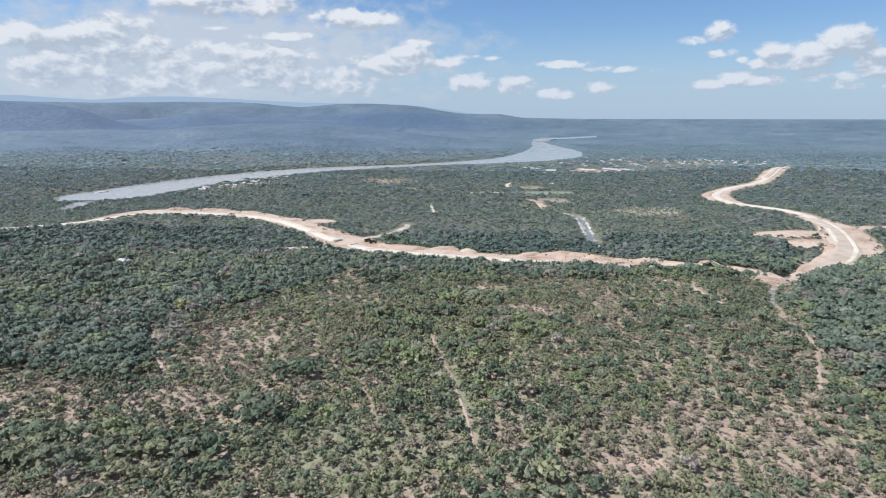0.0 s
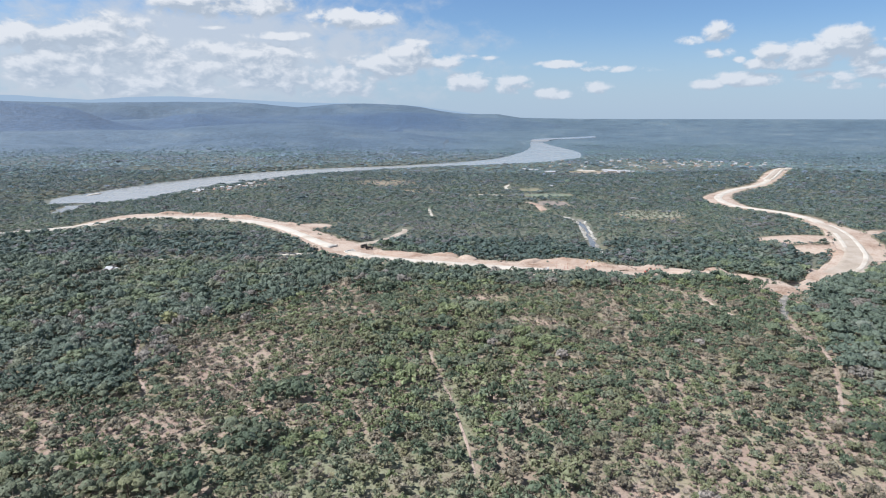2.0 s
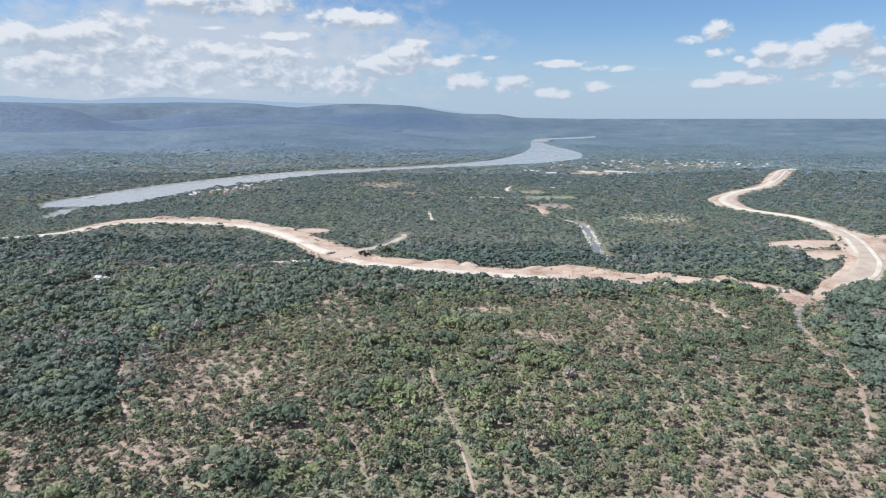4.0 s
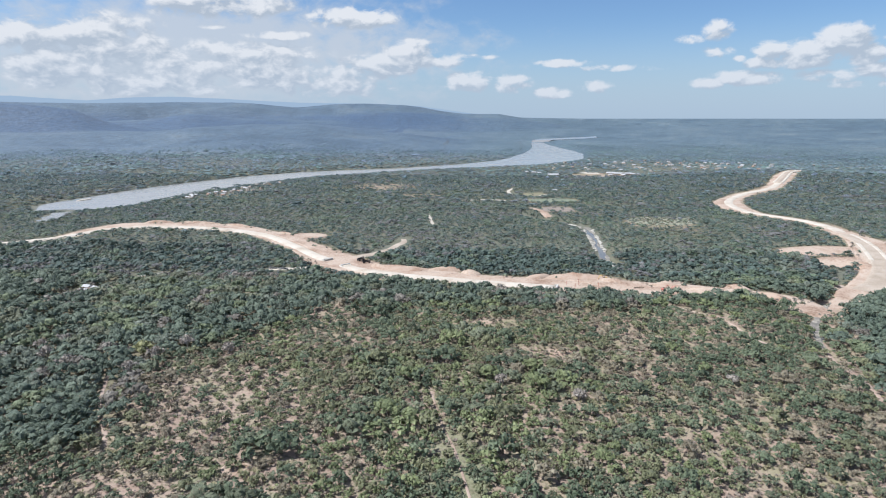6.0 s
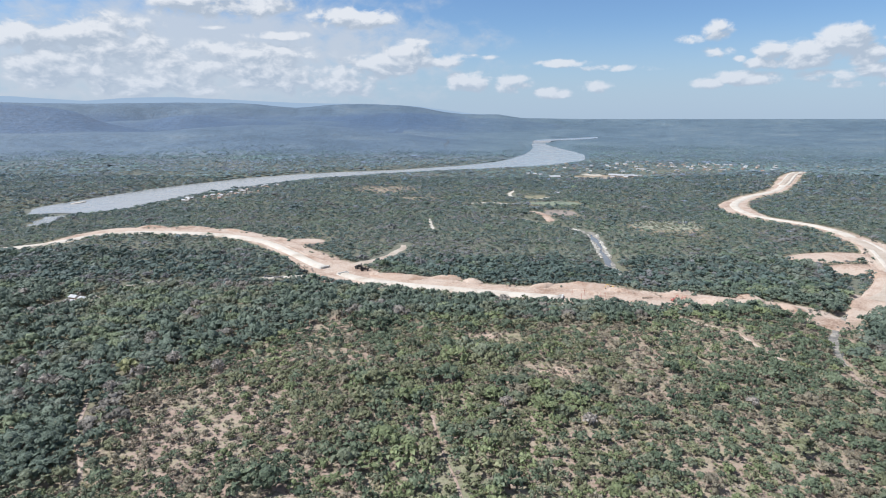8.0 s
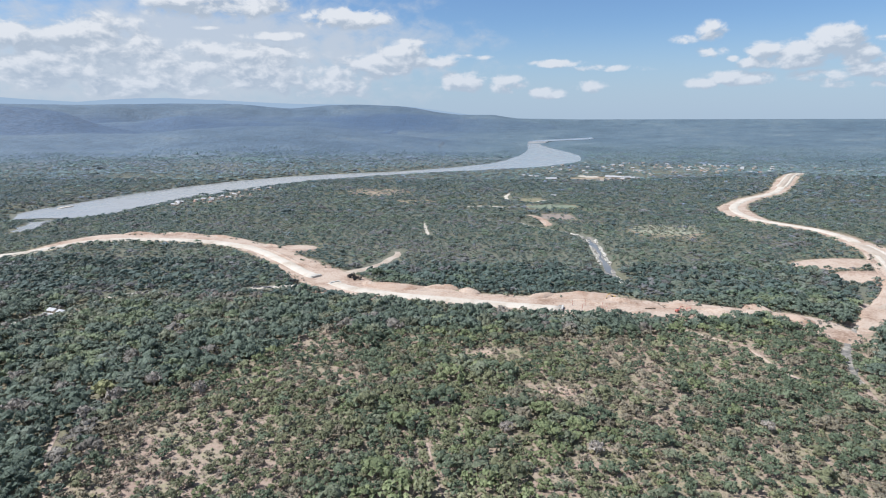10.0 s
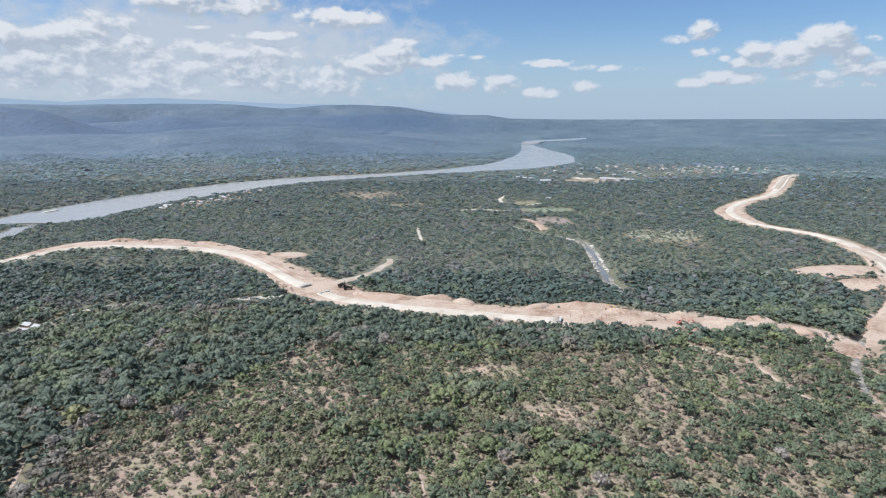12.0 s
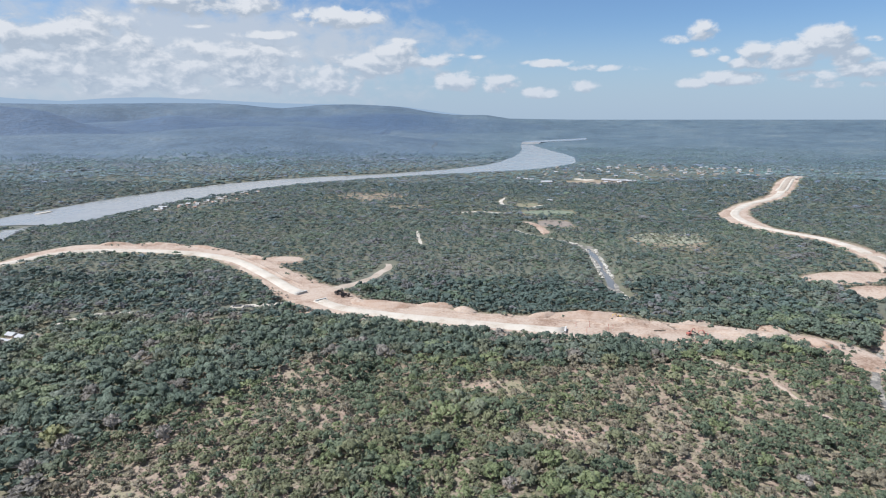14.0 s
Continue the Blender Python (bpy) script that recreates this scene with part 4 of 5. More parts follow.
def plant(name, x, y, radius, tall, templates, material, label, seed, trunk=True, kind="stuff", category="trees"):
    """Joins many trees, each a turned and scaled template, into one object."""
    rng = np.random.default_rng(seed)
    z = ground_level(x, y)
    pick = rng.integers(len(templates), size=len(x))
    turn = rng.uniform(0, 2 * math.pi, len(x))
    allv, allf, allm, alls, allt, base = [], [], [], [], [], 0
    tone = np.clip(rng.normal(0, 0.085, len(x)), -0.2, 0.2)
    tv, tf = trunk_template()
    for k, (cv, cf, cs) in enumerate(templates):
        on = np.nonzero(pick == k)[0]
        if not len(on):
            continue
        v = np.vstack([cv, tv]) if trunk else cv
        f = np.vstack([cf, tf + len(cv)]) if trunk else cf
        m = np.r_[np.zeros(len(cf)), np.ones(len(tf))] if trunk else np.zeros(len(cf))
        c, s, r = np.cos(turn[on])[:, None], np.sin(turn[on])[:, None], radius[on][:, None]
        px = (v[:, 0] * c - v[:, 1] * s) * r + x[on][:, None]
        py = (v[:, 0] * s + v[:, 1] * c) * r + y[on][:, None]
        pz = (v[:, 2] + 0.12) * tall[on][:, None] + z[on][:, None]
        allv.append(np.stack([px, py, pz], -1).reshape(-1, 3))
        allf.append((f[None] + (np.arange(len(on)) * len(v))[:, None, None]).reshape(-1, 4) + base)
        allm.append(np.tile(m, len(on)))
        alls.append(np.tile(np.r_[cs, np.ones(len(f) - len(cs), bool)], len(on)))
        allt.append(np.repeat(tone[on], len(v)))
        base += len(on) * len(v)
    verts, faces, index = np.vstack(allv), np.vstack(allf), np.concatenate(allm)
    # Faces that repeat their last corner are triangles.
    three = faces[:, 2] == faces[:, 3]
    me = bpy.data.meshes.new(name)
    me.vertices.add(len(verts))
    me.vertices.foreach_set("co", verts.astype(np.float32).ravel())
    count = np.where(three, 3, 4)
    keep = np.ones(faces.shape, bool)
    keep[three, 3] = False
    loops = faces[keep]
    me.loops.add(len(loops))
    me.loops.foreach_set("vertex_index", loops.astype(np.int32))
    me.polygons.add(len(faces))
    me.polygons.foreach_set("loop_start", np.r_[0, np.cumsum(count)[:-1]].astype(np.int32))
    me.materials.append(material)
    me.materials.append(bark)
    me.polygons.foreach_set("material_index", index.astype(np.int32))
    me.polygons.foreach_set("use_smooth", np.concatenate(alls).astype(bool))
    me.update(calc_edges=True)
    me.attributes.new("tone", "FLOAT", "POINT").data.foreach_set("value", np.concatenate(allt).astype(np.float32))
    return tagged(new(name, me), label, category, kind=kind)


def spread_out(x, y, reach):
    """Picks places so that no two stand nearer than the sum of their reaches, the widest first."""
    cells, kept = {}, []
    order = np.argsort(-reach)
    for n, a, b, r in zip(order.tolist(), x[order].tolist(), y[order].tolist(), reach[order].tolist()):
        i, j = int(a // 9), int(b // 9)
        if all((a - p) ** 2 + (b - q) ** 2 > (r + s) ** 2 for u in (i - 1, i, i + 1) for v in (j - 1, j, j + 1) for p, q, s in cells.get((u, v), ())):
            cells.setdefault((i, j), []).append((a, b, r))
            kept.append(n)
    return np.array(kept)


def scattered(x0, x1, y0, y1, gap, seed):
    """A jittered grid of places inside the valley that the flight looks over."""
    rng = np.random.default_rng(seed)
    gx, gy = np.meshgrid(np.arange(x0, x1, gap), np.arange(y0, y1, gap))
    gx = gx + rng.uniform(-0.48, 0.48, gx.shape) * gap + (np.arange(gx.shape[0]) % 2)[:, None] * gap / 2
    gy = gy + rng.uniform(-0.48, 0.48, gy.shape) * gap
    gx, gy = gx.ravel(), gy.ravel()
    inside = np.abs(gx) < 0.775 * gy + 22
    return gx[inside], gy[inside], rng


SPECIES = [("dark", "dark green broadleaf trees"), ("olive", "olive green bush trees"), ("grey", "grey-green acacia bushes"), ("dry", "dry brown leafless-looking bushes"), ("fresh", "fresh green leafy trees")]


def choose(x, y, rng, sparse, wood=0.0, dry=0.0, lush=0.0):
    """Which of the kinds grows at each place: drifts of one kind with others mixed in."""
    a = 0.5 + 0.85 * (fractal(x, y, 75, 71) - 0.5) + rng.normal(0, 0.16, len(x)) + 0.06 * sparse - 0.10 * wood + 0.10 * dry
    b = 0.5 + 0.75 * (fractal(x, y, 40, 81) - 0.5) + rng.normal(0, 0.15, len(x)) - 0.22 * dry + 0.09 * lush
    kind = np.where(a < 0.52, 0, np.where(a < 0.61, 2, 1))
    kind = np.where(b > 0.70, 4, kind)
    kind = np.where((sparse & (b < 0.40)) | (b < 0.26), 3, kind)
    return np.where(np.hypot((x + 208) / 34, (y - 318) / 16) < rng.uniform(0.2, 1.3, len(x)), 2, kind)


near_forms = [crown_template(3, 30, 100 + k, 0.145, big=0.82, sprigs=15) for k in range(16)]
shrub_forms = [crown_template(2, 4, 150 + k, 0.28, sprigs=3) for k in range(8)]
mid_forms = [(v, f, np.zeros(len(f), bool)) for v, f, _ in (crown_template(1, 4, 200 + k, 0.22, big=0.95, sprigs=6) for k in range(14))]
far_forms = [crown_template(5, 0, 300 + k, 0.34, flat=0.5, fine=False, big=1.25) for k in range(6)]


NEAR_TREES = []
MARKED = [(-152, 327, 5.0, 6.8, "yellow", "yellow-green flowering tree among dark woods"), (-60, 534, 5.0, 7.5, "dark", "lone dark green tree beside the junction"), (34, 312, 5.2, 6.4, "fresh", "broad fresh green tree in open bush"), (14, 305, 4.8, 6.0, "fresh", "broad fresh green tree in open bush")]
PALE_TREES = [(49.5, 284, 3.6, 5.6), (-111, 329, 4.2, 6.4), (-135, 337, 4.8, 6.8), (-143, 322, 4.6, 6.6), (-148, 307, 4.8, 6.0), (-160, 470, 4.5, 6.4), (74, 181, 3.4, 4.8), (-179, 311, 5.0, 6.8), (-112, 168, 3.6, 5.0), (118, 300, 3.2, 4.6), (19, 299, 3.4, 4.8), (-196, 322, 4.4, 6.4), (-216, 316, 4.4, 6.4), (-205, 331, 4.0, 6.4)]


def river_homesteads():
    rng = random.Random(7)
    line = [(-468, 998), (-432, 1025), (-402, 1062), (-388, 1140), (-376, 1210)]
    spots = []
    for _ in range(44):
        q = rng.uniform(0, 3.999)
        (ax, ay), (bx, by) = line[int(q)], line[int(q) + 1]
        f = q - int(q)
        spots.append((ax + (bx - ax) * f + rng.uniform(14, 56), ay + (by - ay) * f + rng.uniform(-62, -16), rng.choice((0, 0, 0, 1, 2, 2)), 0.72))
    return spots


RIVER_HOUSES = river_homesteads()


def tuft_template(seed, cards=5):
    """A low tuft of loose sprays fanning out from the ground."""
    rng = np.random.default_rng(seed)
    verts, faces = [], []
    for k in range(cards):
        a = k * 6.283 / cards + rng.uniform(-0.5, 0.5)
        out = np.array((math.cos(a), math.sin(a), 0))
        side = np.array((-math.sin(a), math.cos(a), 0))
        foot, w, reach, rise = out * rng.uniform(0, 0.25), rng.uniform(0.3, 0.5), rng.uniform(0.55, 1.0), rng.uniform(0.45, 0.9)
        tip = out * reach + np.array((0, 0, rise))
        b = len(verts)
        verts += [foot - side * w * 0.4, foot + side * w * 0.4, tip + side * w, tip - side * w]
        faces.append((b, b + 1, b + 2, b + 3))
    return np.array(verts, np.float32), np.array(faces, np.int32), np.zeros(len(faces), bool)


def grow_brush():
    """Dry twiggy brush and straw between the bushes of the open ground."""
    x, y, rng = scattered(-260, 260, 112, 345, 2.6, 61)
    g = growth(x, y)
    ok = (rng.uniform(size=len(x)) < 1.35 - 1.05 * g) & (open_ground(x, y) > 0.2) & (lumps(x, y, 6, 63) > 0.25)
    x, y, g = x[ok], y[ok], g[ok]
    radius = rng.lognormal(-0.12, 0.3, len(x))
    straw = fractal(x, y, 40, 67) + rng.normal(0, 0.1, len(x)) > 0.55
    forms = [tuft_template(640 + k) for k in range(8)]
    for key, on, label in (("twigs", ~straw, "dry grey-brown brush on pinkish bare soil"), ("straw", straw, "dry straw-coloured grass tufts in open bush")):
        plant("brush", x[on], y[on], radius[on], radius[on] * rng.uniform(0.5, 0.9, on.sum()), forms, BRUSH[key], label, 91, trunk=False, category="brush")


def build_woods():
    # The nearest bush.
    rng = np.random.default_rng(9)
    gx, gy = np.meshgrid(np.arange(-100, 100, 3.9), np.arange(-40, 112, 3.9))
    x, y = (gx + rng.uniform(-1.7, 1.7, gx.shape)).ravel(), (gy + rng.uniform(-1.7, 1.7, gy.shape)).ravel()
    g = growth(x, y)
    ok = rng.uniform(size=len(x)) < 0.25 + 0.6 * g
    x, y = x[ok], y[ok]
    radius = rng.lognormal(0.45, 0.25, len(x))
    kind = choose(x, y, rng, g[ok] < 0.72)
    for k, (key, label) in enumerate(SPECIES):
        on = kind == k
        plant("bush_trees", x[on], y[on], radius[on], radius[on] * 1.15, mid_forms, SPRAYS[key], label + " in open bushland with bare soil", 70 + k)
    # The nearer bush, and the low scrub between its trees.
    rng = np.random.default_rng(1)
    x, y = rng.uniform(-460, 460, 150000), rng.uniform(112, 565, 150000)
    inside = np.abs(x) < 0.775 * y + 22
    x, y = x[inside], y[inside]
    wood, dry, g = wooded(x, y), drift(x, y, DRY), growth(x, y)
    radius = np.clip(np.exp(rng.normal(0, 1, len(x)) * (0.31 + 0.1 * wood)) * (1.62 + 0.25 * g + 1.75 * wood * (1 - 0.8 * smooth(430, 500, y)) - 0.05 * dry), 0.9, 6.0)
    ok = (open_ground(x, y) > radius * 0.75) & (rng.uniform(size=len(x)) < 0.12 + 1.1 * g)
    for cx, cy, near in [m[:3] for m in MARKED + PALE_TREES] + [(-242, 430, 9.0), (-256, 438, 5.0)]:
        ok &= np.hypot(x - cx, y - cy + 1.5) > near * 0.75 + radius * 0.6
    x, y, wood, dry, g, radius = x[ok], y[ok], wood[ok], dry[ok], g[ok], radius[ok]
    pick = spread_out(x, y, radius * (0.60 - 0.09 * smooth(440, 500, y) + 0.62 * (1 - g) ** 1.2))
    x, y, wood, dry, g, radius = x[pick], y[pick], wood[pick], dry[pick], g[pick], radius[pick]
    kind = choose(x, y, rng, g < 0.5, wood * (1 - 0.85 * smooth(430, 500, y)), dry, drift(x, y, LUSH) + 0.6 * drift(x, y, GRASS))
    radius = radius * np.array((1.10, 1.0, 0.98, 0.9, 1.04))[kind]
    tall = radius * rng.uniform(0.95, 1.4, len(x)) * (1 - 0.1 * wood) * (1 - 0.12 * smooth(430, 500, y))
    deep = np.where(drift(x, y, LUSH) > 0.3, 0, wood)
    # The nearest bush trees are things of their own.
    order = np.argsort(np.where(radius > 1.0, np.hypot(x - 4, (y - 215) * 0.8), 1e9))[:300]
    for n in order:
        NEAR_TREES.append((x[n], y[n], radius[n], tall[n], kind[n], rng.uniform(0, 360)))
    rest = np.ones(len(x), bool)
    rest[order] = False
    x, y, radius, tall, kind, deep = x[rest], y[rest], radius[rest], tall[rest], kind[rest], deep[rest]
    for k, (key, label) in enumerate(SPECIES):
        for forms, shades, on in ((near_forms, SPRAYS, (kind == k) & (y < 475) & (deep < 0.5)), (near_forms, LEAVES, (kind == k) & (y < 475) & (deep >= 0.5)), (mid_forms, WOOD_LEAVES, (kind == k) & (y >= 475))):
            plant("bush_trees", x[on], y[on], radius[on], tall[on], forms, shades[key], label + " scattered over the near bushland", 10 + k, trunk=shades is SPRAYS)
    x, y, rng = scattered(-380, 380, 112, 440, 2.9, 12)
    g = growth(x, y)
    ok = (rng.uniform(size=len(x)) < 1.0 - 0.62 * g) & (open_ground(x, y) > 0.3) & (lumps(x, y, 9, 33) > 0.18)
    x, y, g = x[ok], y[ok], g[ok]
    radius = rng.lognormal(-0.22, 0.3, len(x))
    kind = choose(x, y, rng, np.ones(len(x), bool))
    for k, (key, label) in enumerate(SPECIES):
        on = kind == k
        plant("scrub", x[on], y[on], radius[on], radius[on] * rng.uniform(0.7, 1.2, on.sum()), shrub_forms, SPRAYS[key], "low " + label.replace("trees", "scrub").replace("bushes", "scrub") + " on bare soil", 20 + k, trunk=False, category="scrub")
    grow_brush()
    # The closed woods beyond the road, and the far woods, ever coarser; bluer leaves paint in the haze.
    bands = ((565, 850, 4.9, 1.72, 0.74), (850, 1320, 6.8, 2.6, 0.58), (1320, 1800, 9.0, 3.8, 0.46), (1800, 3100, 13.0, 5.4, 0.34))
    for j, (y0, y1, gap, size, rise) in enumerate(bands):
        x, y, rng = scattered(-2700, 2700, y0, y1, gap, 2 + 40 * j)
        g = growth(x, y) if j < 2 else np.clip(0.35 + 1.5 * (fractal(x, y, 120, 91) - 0.3), 0.0, 1)
        radius = rng.lognormal(0.0, 0.27, len(x)) * size * (0.95 + 0.65 * g)
        ok = rng.uniform(size=len(x)) < ((0.2 + 0.8 * g) if j < 2 else (0.5 + 0.5 * g))
        if j < 2:
            ok &= open_ground(x, y) > radius * 0.6
            for hx, hy, _, _ in RIVER_HOUSES:
                front, aside = (x - hx) * 0.42 - (y - hy) * 0.9, (x - hx) * 0.9 + (y - hy) * 0.42
                ok &= np.hypot(front - 5, aside * 2.1) > 9 + 0.5 * radius
        else:
            ok &= (np.hypot((x - 560) / 260, (y - 1560) / 190) > rng.uniform(0.0, 1.1, len(x)) ** 1.5) & (np.hypot((x - 300) / 80, (y - 1345) / 45) > 0.9) & (off_line(x, y, RIVER_LINE, RIVER_WIDTH) > radius * 0.7 + 8) & (off_line(x, y, spline(EAST, 30)) > 20)
            ok &= rng.uniform(size=len(x)) < 1 - smooth(1800, 2500, np.hypot(x, y) - 650 * smooth(0.08, 0.2, x / y) + 700 * (fractal(x, y, 240, 93) - 0.5))
        x, y, g, radius = x[ok], y[ok], g[ok], radius[ok]
        radius = radius * (1 - 0.5 * smooth(1800, 2500, np.hypot(x, y)))
        kind = choose(x / (1, 1, 2, 3)[j], y / (1, 1, 2, 3)[j], rng, g < 0.35, 0.2)
        tall = radius * rise * rng.uniform(0.8, 1.25, len(x))
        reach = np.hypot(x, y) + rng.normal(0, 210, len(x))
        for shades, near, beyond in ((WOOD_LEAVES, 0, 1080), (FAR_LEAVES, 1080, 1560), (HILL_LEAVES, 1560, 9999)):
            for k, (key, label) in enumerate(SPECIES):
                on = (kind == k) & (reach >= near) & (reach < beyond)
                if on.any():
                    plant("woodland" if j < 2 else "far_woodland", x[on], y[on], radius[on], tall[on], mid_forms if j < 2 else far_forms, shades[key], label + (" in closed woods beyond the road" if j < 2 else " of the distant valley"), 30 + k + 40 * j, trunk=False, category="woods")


build_woods()


def scatter_boulders():
    """Pale boulders and ledges heaped on both banks of the stream."""
    rng = np.random.default_rng(55)
    line = spline(STREAM, 1.5)
    go = np.gradient(line[:, :2], axis=0)
    go /= np.linalg.norm(go, axis=1)[:, None]
    n = rng.integers(len(line), size=900)
    n = n[(lumps(n * 1.5, 0 * n, 16, 57) > 0.42) | (line[n, 1] > 735) | (line[n, 1] < 556)]
    half = np.interp(line[n, 1], [540, 560, 715, 735], [0.0, 2.6, 3.0, 0.0])
    off = rng.choice((-1, 1), len(n)) * (half + rng.uniform(0, 2.6, len(n)))
    x, y = line[n, 0] + go[n, 1] * off, line[n, 1] - go[n, 0] * off
    radius = rng.lognormal(0.15, 0.4, len(n))
    forms = [crown_template(2, 0, 500 + k, 0.1, flat=0.5, big=1.1) for k in range(6)]
    plant("boulders", x, y, radius, radius * rng.uniform(0.5, 0.9, len(n)), forms, pale_rock, "pale grey boulders heaped along the stream banks", 58, trunk=False, category="boulders")


scatter_boulders()


# ---- trees that stand singly ----


def lobed_crown(bm, radius, tall, base, lobes, tufts, seed):
    """A broad crown heaped from leafy lobes with loose tufts round them."""
    v, f, soft = crown_template(max(3, lobes // 4), tufts, seed, 0.13, big=0.8, sprigs=lobes)
    made = [bm.verts.new((p[0] * radius, p[1] * radius, base + p[2] * tall)) for p in v]
    for q, even in zip(f, soft):
        face = bm.faces.new([made[i] for i in (q[:3] if q[2] == q[3] else q)])
        face.smooth = bool(even)


def limbs(bm, radius, tall, seed, reach=0.6, count=5, twigs=0):
    """A tapered trunk that forks into limbs, and those into twigs."""
    rng = random.Random(seed)
    fork = Vector((rng.uniform(-0.1, 0.1), rng.uniform(-0.1, 0.1), tall * 0.34))
    rod(bm, (0, 0, -0.3), fork, 0.075 * radius, 0.055 * radius, 7)
    for k in range(count):
        a = k * 2 * math.pi / count + rng.uniform(-0.4, 0.4)
        d = radius * reach * rng.uniform(0.7, 1.2)
        tip = Vector((math.cos(a) * d, math.sin(a) * d, tall * rng.uniform(0.62, 0.92)))
        rod(bm, fork, tip, 0.042 * radius, 0.016 * radius, 5)
        for _ in range(twigs):
            start = fork.lerp(tip, rng.uniform(0.35, 0.95))
            b, e = a + rng.uniform(-1.1, 1.1), radius * rng.uniform(0.25, 0.5)
            end = start + Vector((math.cos(b) * e, math.sin(b) * e, tall * rng.uniform(0.05, 0.28)))
            rod(bm, start, end, 0.020 * radius, 0.008 * radius, 4)
            for _ in range(2):
                c = b + rng.uniform(-0.9, 0.9)
                rod(bm, start.lerp(end, rng.uniform(0.4, 1)), end + Vector((math.cos(c), math.sin(c), rng.uniform(0, 0.7))) * e * 0.6, 0.012 * radius, 0.005 * radius, 3)


def build_tree(key, seed, label, category="tree"):
    tree = tagged(new("tree"), label, category, group="bush trees", kind="")
    bm = bmesh.new()
    limbs(bm, 1.0, 1.15, seed)
    part("trunk", bm, bark, tree)
    bm = bmesh.new()
    lobed_crown(bm, 1.0, 1.0, 0.14, 18, 56, seed)
    part("crown", bm, SPRAYS[key], tree)
    return tree


NEAR_LABELS = ["dark green round-crowned tree in open bush", "olive green bush tree on bare soil", "grey-green bushy tree in open bush", "dry brownish tree with thinning leaves", "fresh green leafy tree in open bush"]


def on_ground(x, y, sink=0.0):
    return float(ground_level(np.array([x]), np.array([y]))[0]) - sink


def grow_near_trees():
    kinds = {}
    for k, (key, _) in enumerate(SPECIES):
        kinds[k] = [build_tree(key, 400 + 10 * k + j, NEAR_LABELS[k]) for j in range(3)]
    used = set()
    for n, (x, y, radius, tall, kind, turn) in enumerate(NEAR_TREES):
        first = kinds[int(kind)][n % 3]
        m = pose(x, y, on_ground(x, y), 0, 0, turn) @ Matrix.Diagonal((radius, radius, tall * 1.05, 1))
        if first.name not in used:
            used.add(first.name)
            first.matrix_basis = m
        else:
            here = copy_thing(first, Matrix())
            here.matrix_basis = m
    for some in kinds.values():
        for first in some:
            if first.name not in used:
                for p in list(first.children):
                    bpy.data.objects.remove(p)
                bpy.data.objects.remove(first)


grow_near_trees()


def build_marked_tree(x, y, radius, tall, key, label, seed):
    tree = tagged(new("tree"), label, "tree")
    tree.location = (x, y, on_ground(x, y))
    bm = bmesh.new()
    limbs(bm, radius, tall, seed)
    part("trunk", bm, bark, tree)
    bm = bmesh.new()
    lobed_crown(bm, radius, tall, tall * 0.16, 22, 90, seed)
    part("crown", bm, SPRAYS[key], tree)


def build_dead_tree(x, y, radius, tall, label, seed):
    tree = tagged(new("dead_tree"), label, "dead tree", group="bare trees")
    tree.location = (x, y, on_ground(x, y))
    bm = bmesh.new()
    rod(bm, (0, 0, -0.3), (0.1, 0.05, tall * 0.3), 0.08 * radius, 0.06 * radius, 7)
    part("trunk", bm, dead_wood, tree)
    bm = bmesh.new()
    limbs(bm, radius * 0.8, tall * 0.85, seed, reach=0.6, count=6, twigs=5)
    part("branchwork", bm, dead_wood, tree)
    bm = bmesh.new()
    lobed_crown(bm, radius * 0.95, tall * 0.9, tall * 0.18, 7, 170, seed)
    part("crown", bm, TWIGS, tree, "thin crown of pale leafless twigs")


for k, (x, y, r, h, key, label) in enumerate(MARKED):
    build_marked_tree(x, y, r, h, key, label, 501 + k)
for k, (x, y, r, h) in enumerate(PALE_TREES):
    build_dead_tree(x, y, r, h, "pale grey leafless tree in the bush", 520 + k)

# ---- the road works ----
machine_red = surface("machine_red", [(0.3, (0.32, 0.095, 0.075)), (0.7, (0.44, 0.16, 0.125))], 1.2, 0.45, bump=0.05, specular=0.5)
machine_yellow = surface("machine_yellow", [(0.3, (0.45, 0.27, 0.04)), (0.7, (0.60, 0.38, 0.07))], 1.2, 0.45, bump=0.05, specular=0.5)
dusty_brown = surface("dusty_brown_paint", [(0.3, (0.10, 0.085, 0.07)), (0.7, (0.17, 0.15, 0.125))], 1.2, 0.6, bump=0.05)
dark_steel = surface("dark_steel", [(0.3, (0.035, 0.035, 0.038)), (0.7, (0.075, 0.072, 0.07))], 0.8, 0.6, bump=0.1)
tyre_black = surface("tyre_black", [(0.3, (0.02, 0.02, 0.02)), (0.7, (0.04, 0.04, 0.04))], 0.4, 0.85)
pale_sheet = surface("pale_roof_sheet", [(0.3, (0.27, 0.27, 0.275)), (0.7, (0.40, 0.40, 0.405))], 3, 0.6, bump=0.1, specular=0.3)
grey_thatch = surface("grey_thatch", [(0.3, (0.18, 0.165, 0.145)), (0.7, (0.30, 0.28, 0.25))], 1.5, 0.95, bump=0.6)
rusty_sheet = surface("rusty_roof_sheet", [(0.3, (0.26, 0.16, 0.12)), (0.7, (0.38, 0.26, 0.20))], 2, 0.7)
house_wall = surface("house_wall", [(0.3, (0.44, 0.36, 0.28)), (0.7, (0.58, 0.50, 0.42))], 2)
glass_dark = surface("window_glass", [(0.3, (0.02, 0.025, 0.03)), (0.7, (0.04, 0.045, 0.05))], 1, 0.1, bump=0, specular=0.6)


